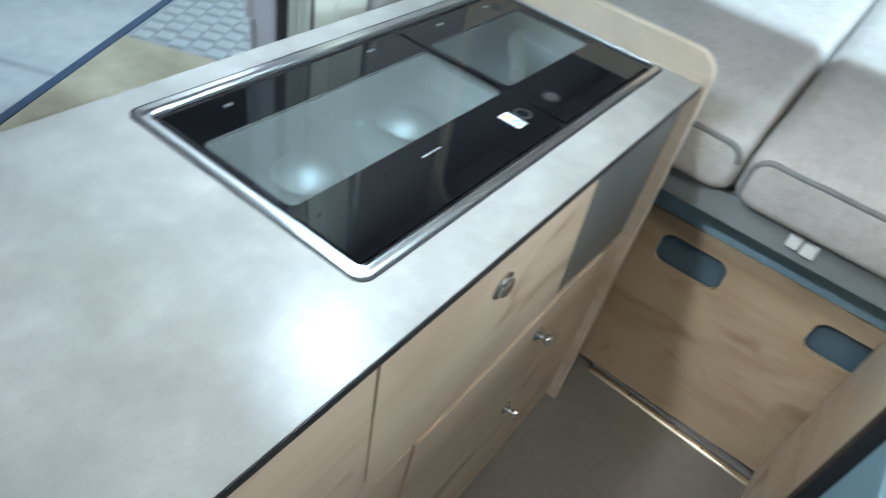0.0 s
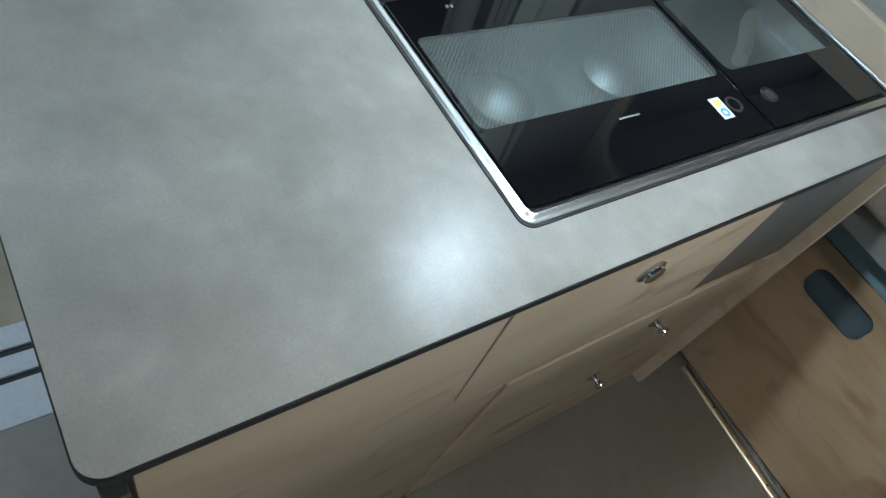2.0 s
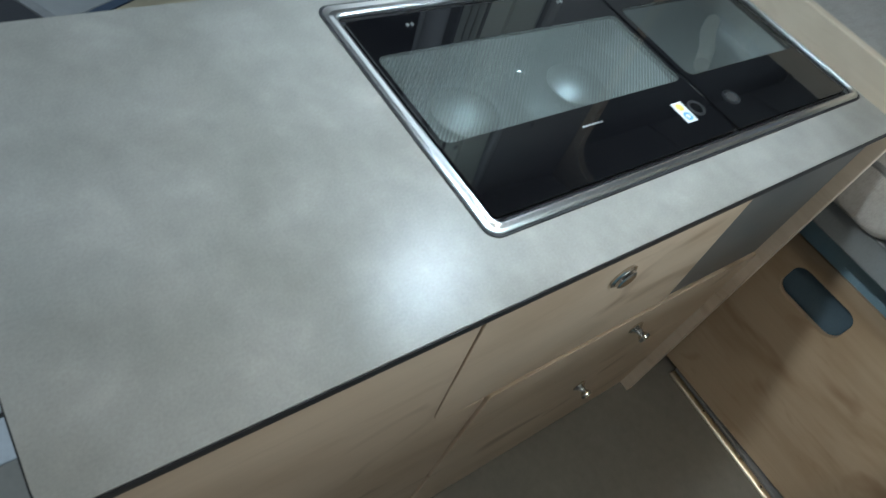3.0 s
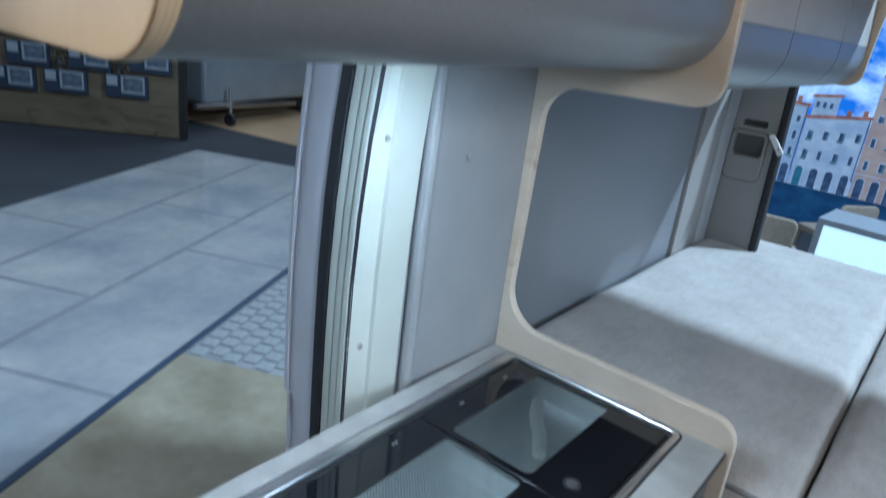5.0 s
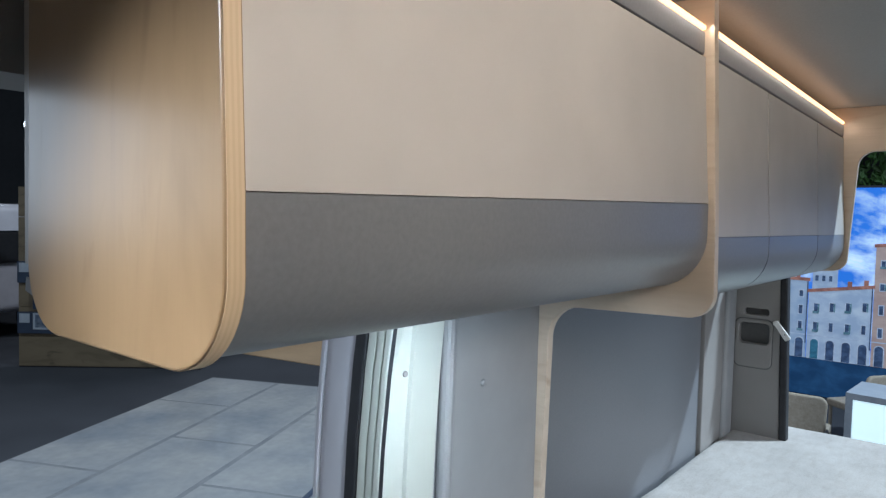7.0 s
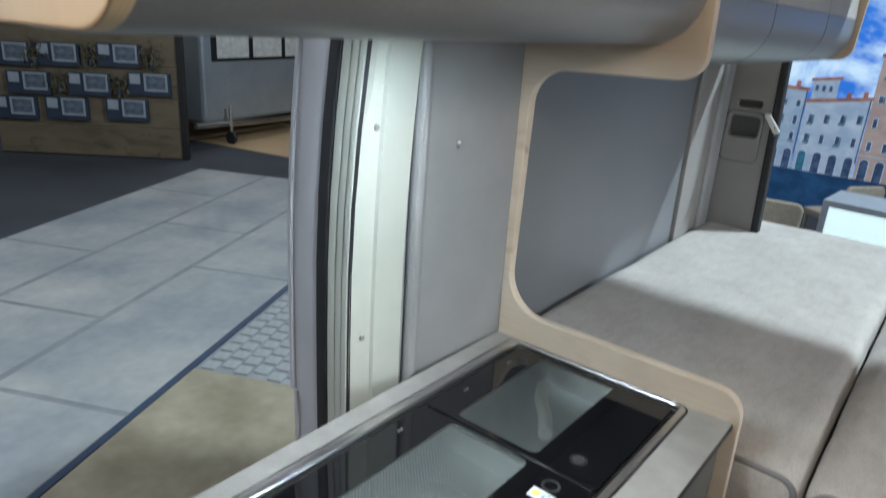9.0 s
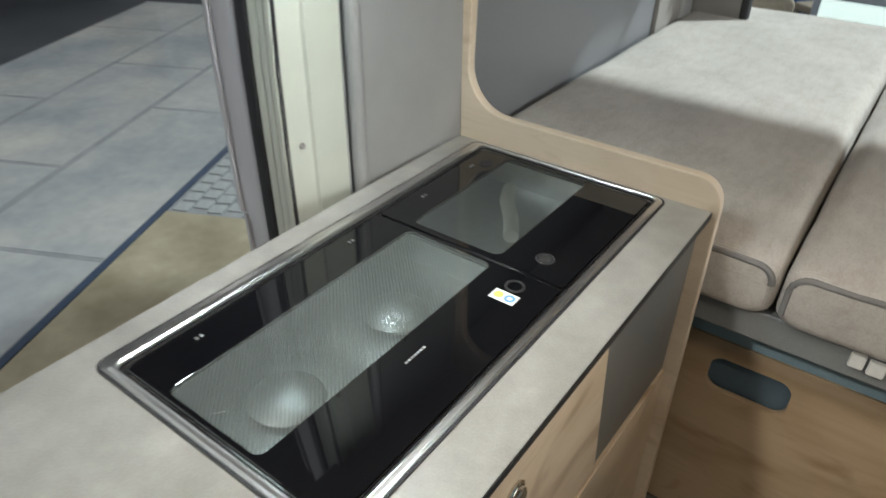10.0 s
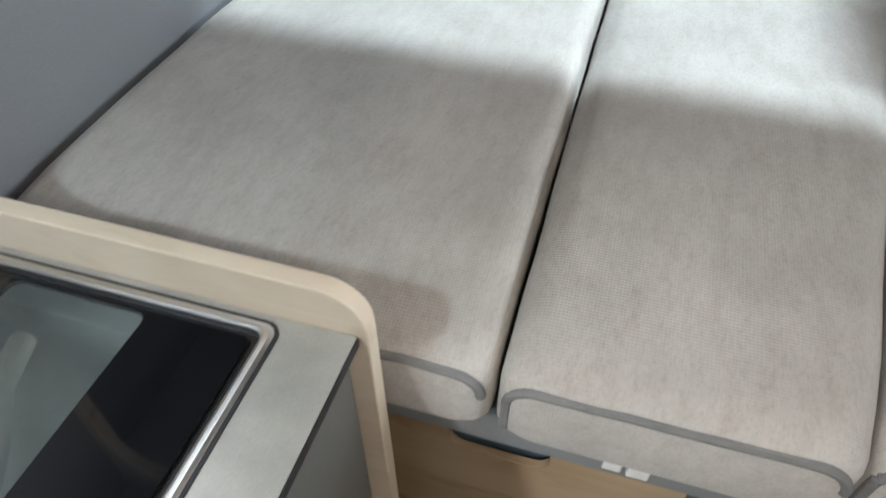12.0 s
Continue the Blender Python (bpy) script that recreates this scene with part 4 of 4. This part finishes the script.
# trailer beyond the display wall
tr_ob = thing("caravan", "silver caravan with curtained window on a drawbar", "caravan")
tr_ob.matrix_world = pose(-10.84, 8.93, GZ, 0, 0, 12)
part("body", boxes((-0.9, 1.0, -3.3, 2.6, 0.32, 2.5), bev=0.10, seg=4), M["silver"], tr_ob)
part("window", boxes((0.985, 1.02, -3.1, 0.9, 1.28, 1.85), bev=0.02), M["black_edge"], tr_ob, "black framed window")
for y0 in (-3.0, -2.2, -1.4, -0.6, 0.15):
    part("curtain", boxes((1.0, 1.03, y0, y0 + 0.7, 1.33, 1.82), bev=0.01), M["curtain"], tr_ob, "pale curtain")
part("drawbar", tube([(1.05, -1.2, 0.26), (1.10, -2.4, 0.30), (1.12, -3.6, 0.36)], 0.045), M["steel"], tr_ob, "steel drawbar")
part("jockey_post", tube([(1.15, -2.9, 0.12), (1.15, -2.9, 0.62)], 0.03), M["steel"], tr_ob)
part("jockey_wheel", lathe([(0.0, -0.03), (0.10, -0.03), (0.11, 0.0), (0.10, 0.03), (0.0, 0.03)], (1.15, -2.9, 0.11), "y", 20), M["rubber"], tr_ob, "black jockey wheel")
for wy in (-0.6, 0.3):
    part("wheel", lathe([(0.0, -0.09), (0.28, -0.09), (0.31, 0.0), (0.28, 0.09), (0.0, 0.09)], (0.75, wy, 0.31), "x", 24), M["rubber"], tr_ob, "black tyre")
of = setting("oak_stage", boxes((-2.2, 2.6, -3.4, 3.4, 0, 0.012)), M["oak_floor"], "warm oak stage floor under the caravan", "floor")
of.matrix_world = pose(-10.6, 9.3, GZ, 0, 0, 12)

# white motorhome far along the hall
mh = thing("motorhome", "white motorhome parked across the hall", "motorhome")
mh.matrix_world = pose(-13.5, 3.4, GZ, 0, 0, 18)
part("body", boxes((-1.1, 1.1, -3.0, 1.55, 0.45, 2.3), bev=0.16, seg=5), M["white_paint"], mh)
part("window", boxes((1.09, 1.12, -1.2, 0.6, 1.3, 1.85), bev=0.05), M["black_edge"], mh, "dark window")
for wy in (-2.0, 0.9):
    part("wheel", lathe([(0.0, -0.1), (0.30, -0.1), (0.34, 0.0), (0.30, 0.1), (0.0, 0.1)], (0.95, wy, 0.34), "x", 24), M["rubber"], mh, "black tyre")
sp_l = thing("hall_spotlight", "bright white hall spotlight on a pole", "spotlight")
sp_l.location = (-14.0, 4.85, GZ)
part("pole", tube([(0, 0, 0), (0, 0, 3.75)], 0.03), M["black_edge"], sp_l)
part("lamp_head", lathe([(0.0, -0.05), (0.16, -0.05), (0.14, 0.02), (0.0, 0.05)], (0.05, 0, 3.80), "x", 20), M["black_edge"], sp_l)
part("lens", lathe([(0.0, 0.0), (0.14, 0.0), (0.14, 0.01), (0.0, 0.01)], (0.10, 0, 3.80), "x", 20), glow("spot_lens", (0.8, 0.92, 1.0), 14), sp_l, "glowing lens")

# picture screen behind the van
YS = 10.0
scr = thing("picture_screen", "large lit screen showing a sunny old town square", "screen")


def lit(name, a, b, scale, strength, kind="noise"):
    m = mat(name, a, 0.6)
    col = ramp(m, noise_of(m, coords(m, (1, 1, 1.5)), scale, 6, 0.6, 0.3), [(0.42, a), (0.62, b)])
    set_in(m, "Base Color", col)
    set_in(m, "Emission Color", col)
    m.node_tree.nodes["Principled BSDF"].inputs["Emission Strength"].default_value = strength
    return m


S_SKY = lit("screen_sky", (0.02, 0.16, 0.62), (0.62, 0.80, 0.95), 1.3, 0.55)
S_PAV = lit("screen_square", (0.004, 0.035, 0.10), (0.012, 0.06, 0.15), 4, 0.42)
S_WALLS = [lit("screen_wall_pale", (0.28, 0.38, 0.55), (0.44, 0.53, 0.66), 3, 0.17), lit("screen_wall_white", (0.36, 0.46, 0.62), (0.55, 0.64, 0.76), 3, 0.17),
           lit("screen_wall_pink", (0.42, 0.30, 0.28), (0.52, 0.40, 0.36), 3, 0.17), lit("screen_wall_grey", (0.28, 0.40, 0.58), (0.42, 0.52, 0.66), 3, 0.17)]
S_ROOF = lit("screen_roof", (0.16, 0.07, 0.06), (0.28, 0.13, 0.10), 9, 0.6)
S_WIN = lit("screen_window", (0.02, 0.04, 0.09), (0.05, 0.09, 0.18), 9, 0.5)
S_SHUT = lit("screen_shutter", (0.05, 0.12, 0.16), (0.12, 0.22, 0.28), 12, 0.5)
S_TRIM = lit("screen_stone_trim", (0.36, 0.44, 0.57), (0.50, 0.57, 0.68), 12, 0.30)
S_DOOR = lit("screen_teal_door", (0.02, 0.10, 0.17), (0.04, 0.17, 0.26), 12, 0.4)
BASE = -0.09
part("sky", boxes((-4.5, 4.5, YS, YS + 0.05, -0.12, 2.17)), S_SKY, scr, "lit blue sky with white clouds")
part("square", boxes((-4.5, 4.5, YS - 0.004, YS + 0.05, GZ + 0.02, BASE + 0.01)), S_PAV, scr, "lit dark blue paving")
part("frame", boxes((-4.55, 4.55, YS + 0.05, YS + 0.15, GZ, 2.20)), M["black_edge"], scr, "black screen body")


def lit_house(x0, x1, h0, h1, wall, cols, rows, seed):
    """One house of the lit picture: wall, sloping eaves, arcade, shuttered windows with sills and flower boxes."""
    rb = random.Random(seed)
    hs = part("house", plate([(x0, BASE), (x1 - 0.008, BASE), (x1 - 0.008, h1), (x0, h0)], YS - 0.010, YS - 0.005, "xz"), S_WALLS[wall], scr, "lit picture of an old house")
    part("roof", plate([(x0 - 0.02, h0 - 0.012), (x1 + 0.01, h1 - 0.012), (x1 + 0.01, h1 + 0.030), (x0 - 0.02, h0 + 0.030)], YS - 0.016, YS - 0.011, "xz"), S_ROOF, hs, "tiled roof")
    part("downpipe", boxes((x1 - 0.022, x1 - 0.010, YS - 0.016, YS - 0.011, BASE + 0.2, h1 - 0.012)), S_WIN, hs, "dark downpipe")
    part("string_course", boxes((x0, x1 - 0.010, YS - 0.0135, YS - 0.011, 0.215, 0.228)), S_TRIM, hs, "pale stone band")
    for i in range(cols):
        cx = x0 + (i + 0.5) * (x1 - x0) / cols
        tone = S_DOOR if rb.random() < 0.25 else S_WIN
        part("arch_trim", plate(rounded([(cx - 0.056, BASE + 0.004, 0), (cx + 0.056, BASE + 0.004, 0), (cx + 0.056, 0.185, 0.054), (cx - 0.056, 0.185, 0.054)], 5), YS - 0.0135, YS - 0.011, "xz"), S_TRIM, hs, "pale arch surround")
        part("arch", plate(rounded([(cx - 0.046, BASE + 0.005, 0), (cx + 0.046, BASE + 0.005, 0), (cx + 0.046, 0.172, 0.044), (cx - 0.046, 0.172, 0.044)], 5), YS - 0.0165, YS - 0.014, "xz"), tone, hs, "dark arcade")
        rise = (h1 - h0) * (i + 0.5) / cols
        for k in range(rows):
            zc = 0.34 + k * (min(h0, h1) - 0.36) / rows + rise * (k + 0.4) / rows + 0.02 * k
            w, hh = 0.021, 0.056 if k < 2 else 0.040
            part("window", boxes((cx - w, cx + w, YS - 0.0165, YS - 0.014, zc - hh, zc + hh)), S_WIN, hs)
            part("window_trim", boxes((cx - w - 0.010, cx + w + 0.010, YS - 0.0135, YS - 0.011, zc - hh - 0.012, zc + hh + 0.012)), S_TRIM, hs, "pale window surround")
            if rb.random() < 0.7:
                part("flower_box", boxes((cx - w - 0.014, cx + w + 0.014, YS - 0.019, YS - 0.017, zc - hh - 0.018, zc - hh + 0.012)), S_SHUT, hs, "dark flower box")
            if rb.random() < 0.5:
                part("shutter", boxes((cx + w + 0.002, cx + w + 0.020, YS - 0.019, YS - 0.017, zc - hh, zc + hh)), S_SHUT, hs, "grey-green shutter")
    return hs


lit_house(-3.6, -2.75, 1.05, 1.0, 3, 4, 3, 1)
lit_house(-2.75, -2.2, 1.0, 0.98, 0, 3, 3, 2)
lit_house(-2.2, -1.665, 0.96, 0.95, 3, 3, 3, 3)
lit_house(-1.665, -0.935, 0.80, 0.91, 1, 4, 2, 4)
lit_house(-0.935, -0.25, 1.43, 1.50, 2, 4, 4, 5)
lit_house(-0.25, 0.6, 1.15, 1.2, 0, 5, 3, 6)
lit_house(0.6, 1.6, 1.3, 1.35, 2, 6, 4, 7)
lit_house(1.6, 2.8, 1.05, 1.1, 1, 7, 3, 8)
lit_house(2.8, 4.2, 1.2, 1.25, 3, 8, 3, 9)
tower = part("tower", plate([(-1.63, 0.80), (-1.34, 0.84), (-1.34, 1.12), (-1.63, 1.07)], YS - 0.0085, YS - 0.004, "xz"), S_WALLS[1], scr, "lit picture of a tower")
part("tower_roof", plate([(-1.66, 1.065), (-1.31, 1.115), (-1.31, 1.15), (-1.66, 1.10)], YS - 0.016, YS - 0.009, "xz"), S_ROOF, tower, "tiled roof")
for tx in (-1.58, -1.50, -1.42):
    part("tower_window", boxes((tx - 0.018, tx + 0.018, YS - 0.012, YS - 0.009, 0.95, 1.02)), S_WIN, tower)
for cx, cz in ((-1.80, 0.98), (-1.20, 0.89), (-1.02, 0.92)):
    part("chimney", boxes((cx - 0.025, cx + 0.025, YS - 0.0175, YS - 0.0165, cz, cz + 0.075)), S_ROOF, scr, "brick chimney")

# greenery over the screen
M["leaf"] = two_tone("green_leaf", (0.03, 0.08, 0.02), (0.07, 0.15, 0.04), 6, 0.5)
hedge = thing("tree", "leafy green tree top above the screen", "tree")
hedge.location = (0.2, YS + 1.2, GZ)
part("trunk", lathe([(0.14, 0.0), (0.09, 1.6), (0.05, 2.9)], (0, 0, 0), "z", 12), M["oak_z"], hedge)
rl, bm = random.Random(7), bmesh.new()
for k in range(2600):
    a, rr_, zz = rl.uniform(0, 6.283), 2.2 * math.sqrt(rl.random()), rl.gauss(3.05, 0.28)
    p = Vector((rr_ * math.cos(a), 0.35 * rr_ * math.sin(a), zz + 0.15 * math.sin(3 * a)))
    q = Euler((rl.uniform(0, 6), rl.uniform(0, 6), rl.uniform(0, 6))).to_matrix()
    s = rl.uniform(0.05, 0.10)
    bm.faces.new([bm.verts.new(p + q @ Vector(c)) for c in ((-s, 0, 0), (0, -0.4 * s, 0.02), (s, 0, 0), (0, 0.4 * s, 0.02))])
part("crown", bm, M["leaf"], hedge, "", False)

# chairs and white counter behind the van


def chair(x, y, turn):
    ob = thing("wicker_chair", "beige wicker chair with a low back", "chair", "chairs behind the van")
    ob.matrix_world = pose(x, y, GZ, 0, 0, turn)
    part("backrest", plate(rounded([(-0.23, 0.30, 0.02), (0.23, 0.30, 0.02), (0.25, 0.78, 0.07), (-0.25, 0.78, 0.07)]), -0.24, -0.19, "xz", bev=0.015), M["wicker"], ob)
    part("seat", boxes((-0.25, 0.25, -0.19, 0.27, 0.36, 0.44), bev=0.02), M["wicker"], ob)
    for lx in (-0.22, 0.22):
        for ly in (-0.18, 0.23):
            part("leg", tube([(lx, ly, 0), (lx, ly, 0.37)], 0.018), M["wicker"], ob)
    return ob


chair(-1.10, 6.80, 5)
chair(-0.74, 8.2, 55)
wc = thing("info_counter", "white lit counter with an aluminium frame", "counter")
wc.matrix_world = pose(0.345, 6.2, GZ, 0, 0, -4)
part("body", boxes((-0.97, 1.0, 0.0, 0.5, 0, 0.895), bev=0.006), M["white_paint"], wc)
part("front_panel", boxes((-0.95, 0.98, -0.012, -0.002, 0.05, 0.885)), glow("lit_panel", (0.72, 0.93, 0.95), 0.75), wc, "glowing white panel")
part("frame", plate([(-1.0, 0.0), (1.03, 0.0), (1.03, 0.935), (-1.0, 0.935)], -0.03, 0.52, "xz", holes=[[(-0.95, 0.05), (0.98, 0.05), (0.98, 0.885), (-0.95, 0.885)]]), M["pale_frame"], wc, "pale aluminium frame")
